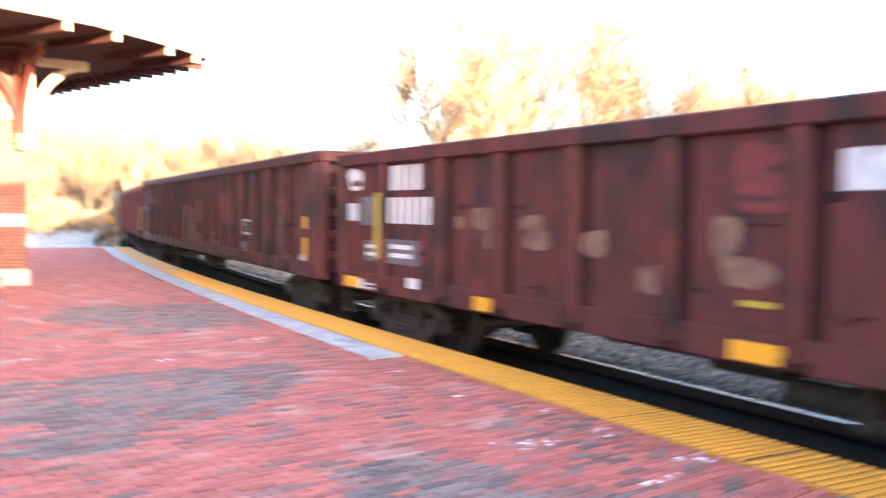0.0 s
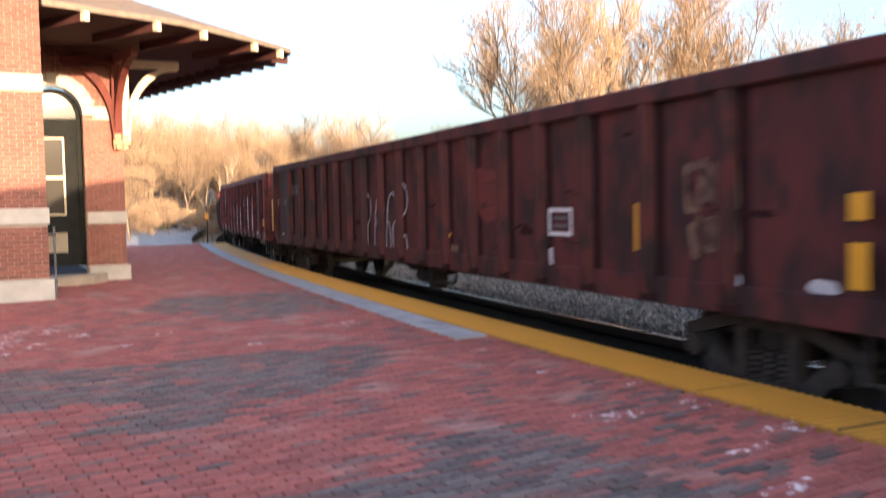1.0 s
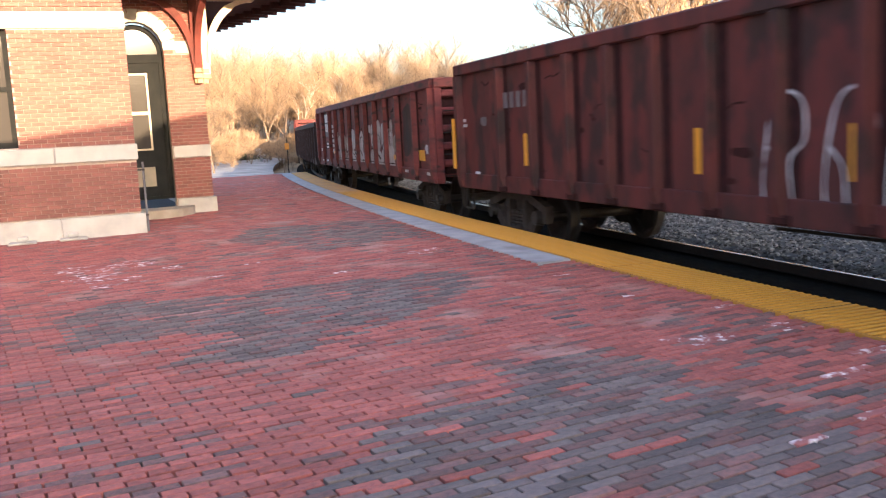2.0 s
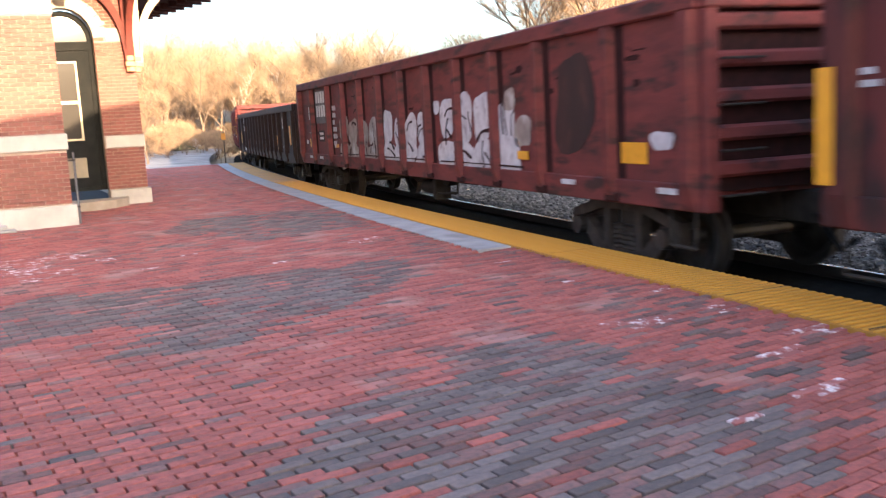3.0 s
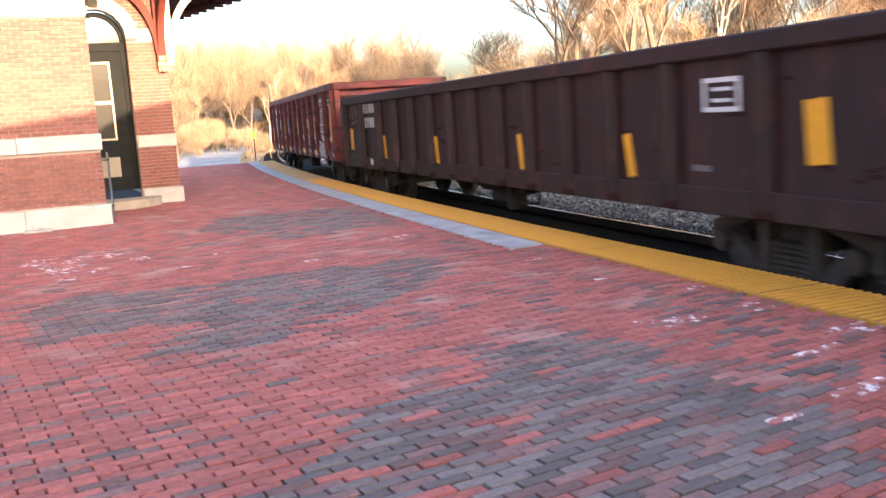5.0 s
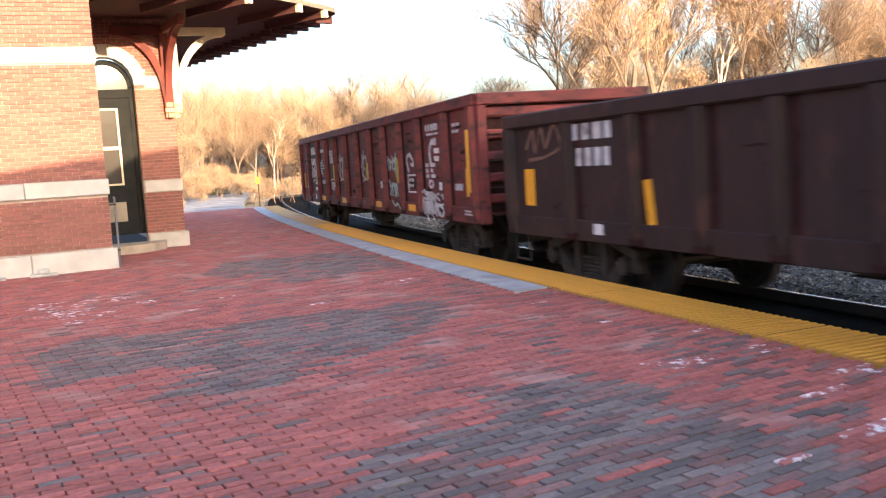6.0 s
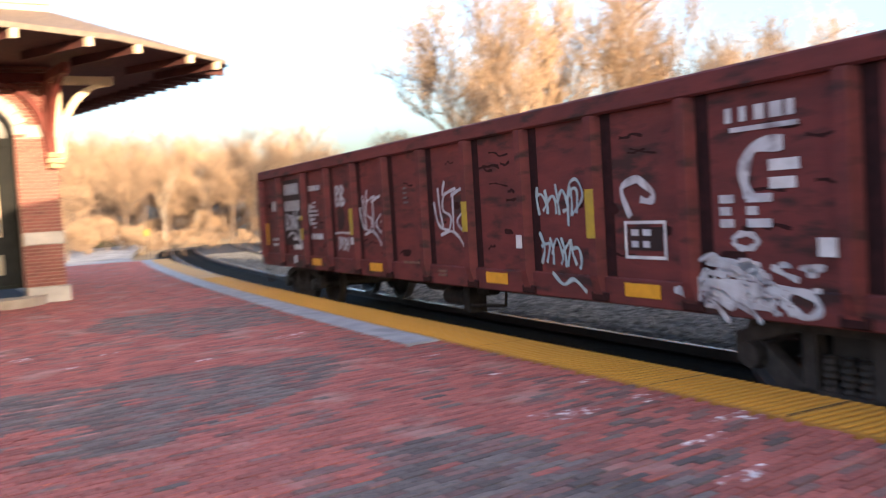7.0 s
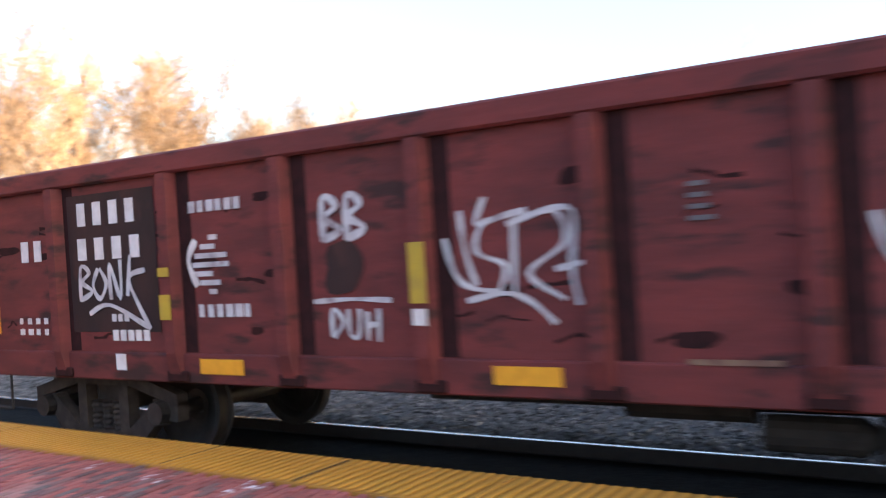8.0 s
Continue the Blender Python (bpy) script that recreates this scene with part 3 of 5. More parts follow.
def blob(car, cy, cz, ry, rz, rng, material, x=-1.508, name="graffiti_letter"):
    """A fat rounded patch of sprayed paint, its outline uneven."""
    bm = bmesh.new()
    ph = [rng.uniform(0, 6.28) for _ in range(3)]
    n = 22
    ring = []
    for k in range(n):
        a = math.tau * k / n
        sq = (abs(math.cos(a)) ** 3.2 + abs(math.sin(a)) ** 3.2) ** (-1 / 3.2)
        w = sq * (1 + 0.10 * math.sin(2 * a + ph[0]) + 0.07 * math.sin(3 * a + ph[1]) + 0.05 * math.sin(5 * a + ph[2]))
        ring.append(bm.verts.new((x, cy + ry * w * math.cos(a), cz + rz * w * math.sin(a))))
    f = bm.faces.new(ring)
    r = bmesh.ops.extrude_face_region(bm, geom=[f])
    for v in r["geom"]:
        if isinstance(v, bmesh.types.BMVert):
            v.co.x -= 0.003
    bmesh.ops.recalc_face_normals(bm, faces=bm.faces)
    return part(name, bm, material, car, "sprayed rounded letter shape" if name == "graffiti_letter" else "")


def block_piece(car, y0, y1, z0, z1, seed, material, count):
    """A sprayed piece of fat rounded letters, an upper and a lower lobe each, with dark inner strokes."""
    rng = random.Random(seed)
    dw = (y1 - y0) / count
    zm = z0 + (z1 - z0) * 0.5
    for k in range(count):
        cy = y0 + dw * (k + 0.5)
        x = -1.508 - 0.0012 * (k % 3)
        blob(car, cy + rng.uniform(-0.05, 0.05), (z0 + zm) / 2, dw * 0.56, (zm - z0) * 0.56, rng, material, x)
        blob(car, cy + rng.uniform(-0.08, 0.08), (zm + z1) / 2 + rng.uniform(-0.06, 0.08), dw * rng.uniform(0.38, 0.55), (z1 - zm) * rng.uniform(0.48, 0.62), rng, material, x - 0.0006)
        for q in range(3):
            yy, zz = cy + rng.uniform(-0.35, 0.35) * dw, rng.uniform(z0 + 0.12, z1 - 0.1)
            a = rng.uniform(0, 3.14)
            l = dw * rng.uniform(0.18, 0.4)
            scrawl([(yy - l * math.cos(a), zz - l * math.sin(a)), (yy + 0.04, zz + 0.05), (yy + l * math.cos(a), zz + l * math.sin(a))], rng.uniform(0.02, 0.05), M_SHADE_SCUFF, car, x=-1.518, name="graffiti_outline")


def frame_mark(car, y0, y1, z0, z1, w, material):
    for a, b, c, d in ((y0, y1, z0, z0 + w), (y0, y1, z1 - w, z1), (y0, y0 + w, z0 + w, z1 - w), (y1 - w, y1, z0 + w, z1 - w)):
        plate("stencil_box", a, b, c, d, material, car)


def grime_streaks(car, h, top, sill, n, seed, material):
    """Dark scuffs and dents streaked along the side sheets."""
    rng = random.Random(seed)
    for k in range(n):
        y, z = rng.uniform(-h + 0.4, h - 0.4), rng.uniform(sill + 0.35, top - 0.35)
        l = rng.uniform(0.08, 0.3)
        if k % 3:
            scrawl([(y - l, z + rng.uniform(-0.03, 0.03)), (y - l * 0.3, z + rng.uniform(-0.03, 0.03)), (y, z + rng.uniform(-0.03, 0.03)), (y + l * 0.6, z + rng.uniform(-0.05, 0.05))], rng.uniform(0.012, 0.036), material, car, x=-1.5035, name="scuff")
        else:
            blob(car, y, z, l * 0.55, rng.uniform(0.02, 0.055), rng, material, x=-1.5015, name="smudge")


POSTS = (0.0, 1.35, 2.70, 4.05, 5.40, 7.06)                                     # of the three tall cars, either way from the middle
POSTS_LONG = (0.0, 1.04, 2.08, 3.12, 4.12, 5.15, 6.22, 7.38, 8.58)
POSTS_LOW = (0.0, 1.06, 2.10, 3.22, 4.32, 5.50, 6.95)


def train():
    # first car: faded maroon, pale stencilled blocks
    c, h = gondola(-11.16, 17.2, 2.87, 0.83, POSTS, M_CARMAROON, "faded maroon open-top gondola car with worn pale stencils")
    data_bars(c, 6.86, 2.64, 1, 4, 0.19, 0.34, 0.05, M_WHITE, ragged=0.25)
    data_bars(c, 6.92, 2.2, 1, 6, 0.17, 0.36, 0.045, M_WHITE, ragged=0.25)
    plate("reflector", 7.0, 7.15, 1.34, 2.27, M_OLIVE, c, "faded yellow strip", x=-1.612)
    plate("patch", 7.3, 7.85, 1.8, 2.22, M_GREYPATCH, c, "faded grey patch")
    plate("patch", 7.95, 8.3, 1.86, 2.12, M_SPRAY, c, "worn white patch")
    plate("patch", 7.25, 7.68, 1.28, 1.58, M_GREYPATCH, c, "faded grey patch")
    plate("patch", 6.02, 6.95, 1.28, 1.62, M_GREYPATCH, c, "faded grey patch")
    data_bars(c, 7.62, 1.52, 2, 1, 0.34, 0.05, 0.06, M_WHITE, x=-1.513)
    data_bars(c, 6.82, 1.55, 2, 1, 0.6, 0.06, 0.06, M_WHITE, x=-1.513)
    blob(c, 8.06, 2.48, 0.25, 0.16, random.Random(2), M_WHITE, name="logo_disc")
    blob(c, 8.0, 2.42, 0.14, 0.05, random.Random(3), M_CARMAROON, name="logo_mark", x=-1.513)
    rng = random.Random(6)
    for y, z, ry, rz in ((4.95, 1.88, 0.12, 0.07), (4.45, 1.94, 0.2, 0.14), (4.22, 1.74, 0.16, 0.14), (3.45, 1.9, 0.22, 0.08), (3.35, 1.72, 0.24, 0.1), (2.4, 1.72, 0.2, 0.12), (1.5, 1.42, 0.27, 0.13), (0.72, 1.84, 0.16, 0.16), (0.5, 1.56, 0.26, 0.13), (-2.0, 1.8, 0.25, 0.2)):
        blob(c, y, z, ry, rz, rng, M_TAN, name="tan_mark")
    for y in (8.1, 4.3, 0.36, -3.6):
        plate("reflector", y - 0.26, y + 0.26, 0.86, 1.02, M_REFLECT, c, "yellow reflective strip", x=-1.536)
    plate("label", 7.7, 7.83, 0.86, 1.0, M_WHITE, c, x=-1.536)
    plate("label", 5.98, 6.26, 0.98, 1.12, M_WHITE, c, x=-1.536)
    data_bars(c, 7.62, 0.96, 2, 1, 0.3, 0.03, 0.03, M_SPRAY, x=-1.536)
    plate("patch", -0.75, -0.35, 2.2, 2.5, M_SPRAY, c)
    data_bars(c, 0.55, 1.34, 1, 1, 0.35, 0.05, 0.02, M_OLIVE)
    blob(c, 0.3, 2.3, 0.34, 0.3, random.Random(21), M_CARRED, name="fresh_paint", x=-1.504)
    grime_streaks(c, h, 2.82, 0.83, 30, 41, M_SHADE_SCUFF)
    # second car: long, maroon-brown, loopy white outlines
    c, h = gondola(6.98, 21.1, 3.0, 0.86, POSTS_LONG, M_CARMAROON, "long maroon gondola car with ribbed sides and white outline graffiti")
    reflectors(c, h, [7.7, 3.34, 1.16], 1.3, (0.16, 0.48))
    reflectors(c, h, [-7.2], 1.36, (0.16, 0.48))
    plate("reflector", -2.22, -1.97, 1.37, 1.43, M_REFLECT, c)
    plate("label", -2.5, -2.22, 1.15, 1.25, M_TAN, c)
    for y in (2.0, 1.2, 0.5):
        scrawl([(y + 0.3, 0.95), (y + 0.34, 1.3), (y + 0.22, 1.9), (y + 0.02, 2.08), (y - 0.2, 1.98), (y - 0.22, 1.65), (y - 0.02, 1.45), (y - 0.1, 0.95)], 0.028, M_SPRAY, c)
        scrawl([(y + 0.08, 0.98), (y + 0.12, 1.4), (y + 0.3, 1.6)], 0.024, M_SPRAY, c)
    scrawl([(0.0 + 0.32 * math.cos(a), 1.96 + 0.28 * math.sin(a)) for a in [x * 0.7 for x in range(10)]], 0.035, M_SPRAY, c)
    scrawl([(0.2, 1.7), (0.0, 1.5), (0.15, 1.3), (-0.2, 1.32), (-0.3, 0.95)], 0.035, M_SPRAY, c)
    frame_mark(c, -5.86, -5.3, 1.47, 1.8, 0.05, M_WHITE)
    data_bars(c, -5.42, 1.7, 2, 1, 0.32, 0.04, 0.05, M_GREYPATCH)
    scrawl([(-5.35, 1.32), (-5.42, 1.06), (-5.9, 1.0)], 0.07, M_SPRAY, c)
    for y, z in ((-10.08, 1.7), (-10.08, 1.2)):
        plate("reflector", y - 0.09, y + 0.09, z, z + (0.2 if z > 1.5 else 0.34), M_REFLECT, c, "yellow reflective strip", x=-1.612)
    tag_mark(c, -8.32, 2.0, 0.4, M_TAN, 5, 0.06)
    tag_mark(c, -8.35, 1.55, 0.36, M_TAN, 6, 0.07)
    scrawl([(-8.56 + 0.12 * math.cos(a), 1.14 + 0.11 * math.sin(a)) for a in [x * 0.7 for x in range(1, 9)]], 0.06, M_SPRAY, c)
    blob(c, -9.64, 1.18, 0.14, 0.06, random.Random(3), M_SPRAY, name="label")
    blob(c, -3.5, 2.0, 0.42, 0.36, random.Random(31), M_CARRED, name="fresh_paint", x=-1.504)
    data_bars(c, 8.5, 2.42, 1, 4, 0.19, 0.24, 0.06, M_GREYPATCH, ragged=0.3)
    data_bars(c, 10.38, 2.06, 2, 1, 0.24, 0.05, 0.04, M_SPRAY, ragged=0.3)
    blob(c, 9.35, 2.0, 0.12, 0.08, random.Random(4), M_GREYPATCH, name="worn_patch")
    plate("reflector", 10.46, 10.62, 1.2, 2.08, M_REFLECT, c, "yellow strip on the corner post", x=-1.616)
    plate("label", 9.62, 9.82, 1.02, 1.16, M_WHITE, c)
    grime_streaks(c, h, 2.96, 0.86, 40, 42, M_SHADE_SCUFF)
    # third car: red with large white block letters
    c, h = gondola(29.70, 17.15, 2.90, 0.85, POSTS, M_CARRED, "rust-red gondola car covered in white block graffiti letters")
    block_piece(c, -4.72, -1.8, 0.9, 2.06, 3, M_SPRAY, 4)
    block_piece(c, -1.3, 1.18, 0.9, 1.92, 4, M_SPRAY, 4)
    block_piece(c, 1.55, 4.6, 0.88, 1.9, 9, M_GREYSPRAY, 4)
    blob(c, -1.72, 2.02, 0.14, 0.1, random.Random(19), M_SPRAY)
    blob(c, -4.85, 1.62, 0.26, 0.2, random.Random(9), M_GREYSPRAY)
    blob(c, -4.5, 2.04, 0.18, 0.14, random.Random(10), M_GREYSPRAY, x=-1.514)
    for y0, y1 in ((-4.9, -1.85), (-1.3, 1.2), (1.6, 4.6)):
        scrawl([(y0, 1.16), ((y0 + y1) / 2, 1.165), (y1, 1.16)], 0.02, M_SHADE_SCUFF, c, x=-1.534, name="sheet_seam")
    plate("reflector", -5.03, -4.72, 1.26, 1.37, M_REFLECT, c, x=-1.522)
    blob(c, -6.24, 1.92, 0.44, 0.56, random.Random(12), M_CARDARK, name="dark_oval", x=-1.504)
    plate("patch", -7.72, -7.24, 1.28, 1.5, M_REFLECT, c, "yellow reflective patch")
    plate("patch", 7.24, 7.64, 1.27, 1.48, M_REFLECT, c, "yellow reflective patch")
    blob(c, -7.98, 1.52, 0.18, 0.1, random.Random(8), M_SPRAY, name="worn_patch")
    data_bars(c, 6.74, 2.62, 2, 4, 0.18, 0.27, 0.06, M_WHITE, ragged=0.15)
    plate("panel", 5.75, 6.82, 1.86, 2.64, M_GREYPATCH, c, "grey worn stencil panel", x=-1.5035, t=0.003)
    data_bars(c, 7.6, 2.28, 1, 1, 0.26, 0.32, 0.05, M_WHITE, ragged=0.1)
    plate("patch", 6.05, 6.6, 1.42, 1.69, M_CARDARK, c, "black stencil panel")
    data_bars(c, 6.5, 1.64, 2, 1, 0.36, 0.06, 0.05, M_WHITE, x=-1.513)
    data_bars(c, 5.16, 2.24, 6, 1, 0.34, 0.1, 0.06, M_SPRAY, ragged=0.6)
    plate("reflector", 4.74, 4.98, 1.29, 1.37, M_REFLECT, c)
    plate("label", 4.98, 5.1, 1.29, 1.37, M_WHITE, c)
    plate("label", 7.85, 8.05, 1.35, 1.45, M_WHITE, c)
    plate("label", 7.3, 7.55, 1.6, 1.66, M_WHITE, c)
    for y in (7.5, 6.4, -6.1, -8.1):
        plate("label", y - 0.16, y + 0.16, 1.0, 1.06, M_SPRAY, c, x=-1.536)
    grime_streaks(c, h, 2.85, 0.85, 34, 43, M_SHADE_SCUFF)
    # fourth car: low-sided, near black
    c, h = gondola(47.86, 17.5, 2.44, 0.77, POSTS_LOW, M_CARDARK, "grimy near-black gondola car with yellow reflective strips")
    for y, z, w, hgt, lean in ((-4.68, 1.31, 0.15, 0.48, 12), (-1.75, 1.3, 0.15, 0.5, 10), (1.88, 1.26, 0.15, 0.5, 8), (5.25, 1.28, 0.15, 0.5, 8), (-7.6, 1.56, 0.27, 0.54, 5)):
        strip = part("reflector", one_box(-0.003, 0.003, -w / 2, w / 2, -hgt / 2, hgt / 2), M_REFLECT, c, "yellow reflective strip, leaning and worn")
        strip.matrix_basis = Matrix.Translation((-1.508, y, z)) @ Matrix.Rotation(radians(-lean), 4, "X")
    frame_mark(c, -6.62, -6.06, 1.75, 2.07, 0.045, M_WHITE)
    data_bars(c, -6.2, 1.98, 2, 1, 0.3, 0.035, 0.07, M_WHITE)
    data_bars(c, 6.9, 2.22, 1, 4, 0.2, 0.2, 0.06, M_SPRAY, ragged=0.3)
    data_bars(c, 7.0, 1.92, 1, 5, 0.15, 0.22, 0.06, M_SPRAY, ragged=0.3)
    scrawl([(8.16, 1.95), (7.95, 2.2), (7.9, 1.9), (7.7, 2.22), (7.6, 1.95), (7.35, 2.25), (7.15, 1.95)], 0.045, M_TAN, c)
    scrawl([(8.1, 1.8), (7.6, 1.84), (7.15, 1.95)], 0.04, M_TAN, c)
    reflectors(c, h, [8.1], 1.18, (0.28, 0.5))
    plate("label", 6.2, 6.4, 0.87, 1.0, M_WHITE, c, x=-1.536)
    plate("label", -6.17, -5.87, 1.18, 1.24, M_GREYPATCH, c)
    grime_streaks(c, h, 2.43, 0.77, 24, 44, M_SHADE_SCUFF)
    # last car: rust red, sprayed tags
    c, h = gondola(66.57, 17.15, 2.88, 0.83, POSTS, M_CARRED, "rust-red gondola car with sprayed white tags and stencils")
    last_car_marks(c, h)
    grime_streaks(c, h, 2.83, 0.83, 70, 45, M_SHADE_SCUFF)


def sprayed_tag(c, y, z):
    """A quick angular tag in thin white strokes over a wavy underline."""
    for pts in (
        [(0.47, 0.19), (0.40, -0.05), (0.28, -0.16), (0.05, -0.2)],
        [(0.33, 0.38), (0.30, 0.1), (0.22, -0.15)],
        [(0.12, 0.46), (0.2, 0.28), (0.08, 0.3)],
        [(-0.2, 0.35), (0.14, 0.27), (0.2, 0.08), (-0.02, -0.02), (0.04, -0.2)],
        [(-0.1, 0.3), (-0.08, -0.22)],
        [(-0.05, 0.26), (-0.4, 0.33), (-0.48, 0.12), (-0.2, -0.08), (-0.46, -0.26)],
        [(-0.3, 0.33), (-0.54, 0.32), (-0.52, -0.05), (-0.56, -0.3)],
        [(-0.4, -0.06), (-0.6, -0.02)],
        [(0.3, -0.26), (0.0, -0.21), (-0.2, -0.27), (-0.38, -0.42)],
    ):
        scrawl([(y + a, z + b) for a, b in pts], 0.038, M_SPRAY, c, x=-1.511 - 0.0006 * len(pts))


def sprayed_word(c, strokes, y, z, wide, high, width, material, x=-1.516):
    """Strokes drawn in a box from its lower corner on the reader's left."""
    for k, pts in enumerate(strokes):
        scrawl([(y - u * wide, z + v * high) for u, v in pts], width, material, c, x=x - 0.0008 * k)


def last_car_marks(c, h):
    plate("panel", 5.62, 6.9, 1.28, 2.6, M_CARDARK, c, "black painted stencil panel", x=-1.5035, t=0.003)
    data_bars(c, 6.74, 2.52, 1, 4, 0.12, 0.22, 0.12, M_WHITE)
    data_bars(c, 6.76, 2.18, 1, 4, 0.13, 0.21, 0.13, M_WHITE)
    data_bars(c, 7.7, 2.2, 1, 2, 0.12, 0.21, 0.1, M_WHITE)
    data_bars(c, 7.8, 1.42, 2, 4, 0.09, 0.06, 0.05, M_WHITE, ragged=0.5)
    sprayed_word(c, ([(0.03, 0.0), (0.05, 0.9), (0.17, 0.75), (0.06, 0.5), (0.2, 0.25), (0.03, 0.02)],
                     [(0.3, 0.85), (0.22, 0.4), (0.31, 0.05), (0.41, 0.45), (0.32, 0.85)],
                     [(0.47, 0.02), (0.47, 0.95), (0.6, 0.05), (0.62, 1.05)],
                     [(0.7, 0.1), (0.76, 1.15)], [(0.95, 0.75), (0.73, 0.5), (0.98, -0.75)],
                     [(0.15, -0.35), (0.45, -0.12), (0.95, -0.7)]), 6.78, 1.58, 1.05, 0.36, 0.042, M_SPRAY)
    data_bars(c, 6.3, 1.3, 1, 5, 0.08, 0.1, 0.03, M_WHITE)
    data_bars(c, 6.3, 1.45, 1, 3, 0.06, 0.07, 0.03, M_SPRAY)
    # worn round emblem and its lines of writing, as bars
    data_bars(c, 5.16, 2.42, 1, 6, 0.09, 0.1, 0.02, M_SPRAY, ragged=0.3)
    for k in range(7):
        w = 0.3 * math.sin(math.pi * (k + 0.7) / 7.6)
        data_bars(c, 4.85 + w, 2.12 - k * 0.078, 1, 1, w * 1.5, 0.045, 0.02, M_SPRAY, ragged=0.5)
    scrawl([(5.1, 2.08), (5.2, 1.9), (5.1, 1.68)], 0.06, M_WHITE, c)
    data_bars(c, 5.1, 1.52, 1, 6, 0.09, 0.11, 0.02, M_SPRAY, ragged=0.4)
    for y in (3.56, 3.32):
        sprayed_word(c, ([(0.1, 0.0), (0.15, 1.0), (0.8, 0.8), (0.2, 0.52), (0.95, 0.25), (0.1, 0.02)],), y + 0.1, 1.99, 0.2, 0.34, 0.055, M_SPRAY)
    blob(c, 3.46, 1.78, 0.19, 0.19, random.Random(5), M_CARDARK, name="dark_patch")
    scrawl([(3.78, 1.52), (3.4, 1.535), (3.02, 1.52)], 0.035, M_SPRAY, c)
    sprayed_word(c, ([(0.0, 0.0), (0.02, 1.0), (0.24, 0.55), (0.02, 0.0)], [(0.36, 1.0), (0.38, 0.1), (0.56, 0.1), (0.6, 1.0)],
                     [(0.76, 0.9), (0.76, -0.1)], [(1.0, 1.0), (0.98, -0.15)], [(0.76, 0.4), (1.0, 0.5)]), 3.6, 1.24, 0.46, 0.22, 0.035, M_SPRAY)
    sprayed_tag(c, 2.05, 1.76)
    sprayed_tag(c, -0.76, 1.76)
    data_bars(c, 0.74, 2.2, 4, 1, 0.2, 0.03, 0.04, M_GREYPATCH, ragged=0.5)
    rng = random.Random(91)
    for y, z in ((-2.98, 1.9), (-3.2, 1.86), (-3.4, 1.86), (-3.6, 1.88), (-3.05, 1.36), (-3.25, 1.34), (-3.45, 1.33), (-3.65, 1.32)):
        scrawl([(y + rng.uniform(0.04, 0.12), z + rng.uniform(0.12, 0.2)), (y + rng.uniform(-0.02, 0.1), z), (y + rng.uniform(0.0, 0.1), z - rng.uniform(0.12, 0.18))], rng.uniform(0.025, 0.04), M_PALEBLUE, c)
        scrawl([(y + 0.08, z + rng.uniform(-0.05, 0.05)), (y - 0.03, z + rng.uniform(-0.02, 0.14)), (y - rng.uniform(0.06, 0.14), z + rng.uniform(-0.1, 0.1)), (y - rng.uniform(0.0, 0.1), z - rng.uniform(0.1, 0.18))], rng.uniform(0.025, 0.04), M_PALEBLUE, c, x=-1.514)
    scrawl([(-3.52, 1.6), (-3.55, 2.0), (-3.7, 2.08), (-3.8, 1.9), (-3.6, 1.72)], 0.03, M_PALEBLUE, c, x=-1.516)
    scrawl([(-3.2, 1.1), (-3.4, 0.98), (-3.6, 1.04), (-3.82, 0.92)], 0.04, M_PALEBLUE, c, x=-1.536)
    scrawl([(-4.68, 2.04), (-4.44, 1.95), (-4.56, 1.68)], 0.065, M_SPRAY, c)
    scrawl([(-4.68, 2.04), (-4.9, 1.9), (-4.86, 1.82), (-4.72, 1.84)], 0.065, M_SPRAY, c, x=-1.514)
    frame_mark(c, -5.06, -4.46, 1.28, 1.64, 0.03, M_WHITE)
    plate("panel", -5.0, -4.52, 1.36, 1.58, M_CARDARK, c, x=-1.5035, t=0.003)
    data_bars(c, -4.56, 1.56, 2, 2, 0.12, 0.06, 0.05, M_SPRAY, ragged=0.4)
    data_bars(c, -5.85, 2.54, 1, 5, 0.13, 0.12, 0.03, M_SPRAY, ragged=0.5)
    data_bars(c, -5.9, 2.38, 1, 1, 0.7, 0.04, 0.03, M_SPRAY)
    scrawl([(-6.45, 2.22), (-6.15, 2.2), (-6.03, 2.0), (-6.08, 1.82)], 0.11, M_SPRAY, c)
    data_bars(c, -6.3, 2.1, 2, 1, 0.3, 0.09, 0.05, M_WHITE, ragged=0.3)
    data_bars(c, -5.75, 1.84, 3, 2, 0.27, 0.07, 0.03, M_SPRAY, ragged=0.6)
    rng = random.Random(14)
    scrawl([(-6.02 + 0.13 * math.cos(a), 1.46 + 0.06 * math.sin(a)) for a in [x * 0.7 for x in range(10)]], 0.05, M_SPRAY, c)
    for y, z, ry, rz in ((-5.75, 1.28, 0.2, 0.045), (-6.0, 1.2, 0.24, 0.05), (-5.9, 1.08, 0.26, 0.06), (-6.1, 0.96, 0.26, 0.045), (-5.35, 1.0, 0.1, 0.05), (-5.22, 1.02, 0.05, 0.04)):
        blob(c, y, z, ry, rz, rng, M_SPRAY, x=-1.536 if z < 1.12 else -1.508)
    for k in range(26):
        y, z = rng.uniform(-6.4, -5.5), rng.uniform(0.9, 1.32)
        scrawl([(y, z), (y - rng.uniform(0.05, 0.2), z + rng.uniform(-0.09, 0.09)), (y - rng.uniform(0.2, 0.34), z + rng.uniform(-0.14, 0.05))], rng.uniform(0.02, 0.05), M_SPRAY, c, x=-1.542)
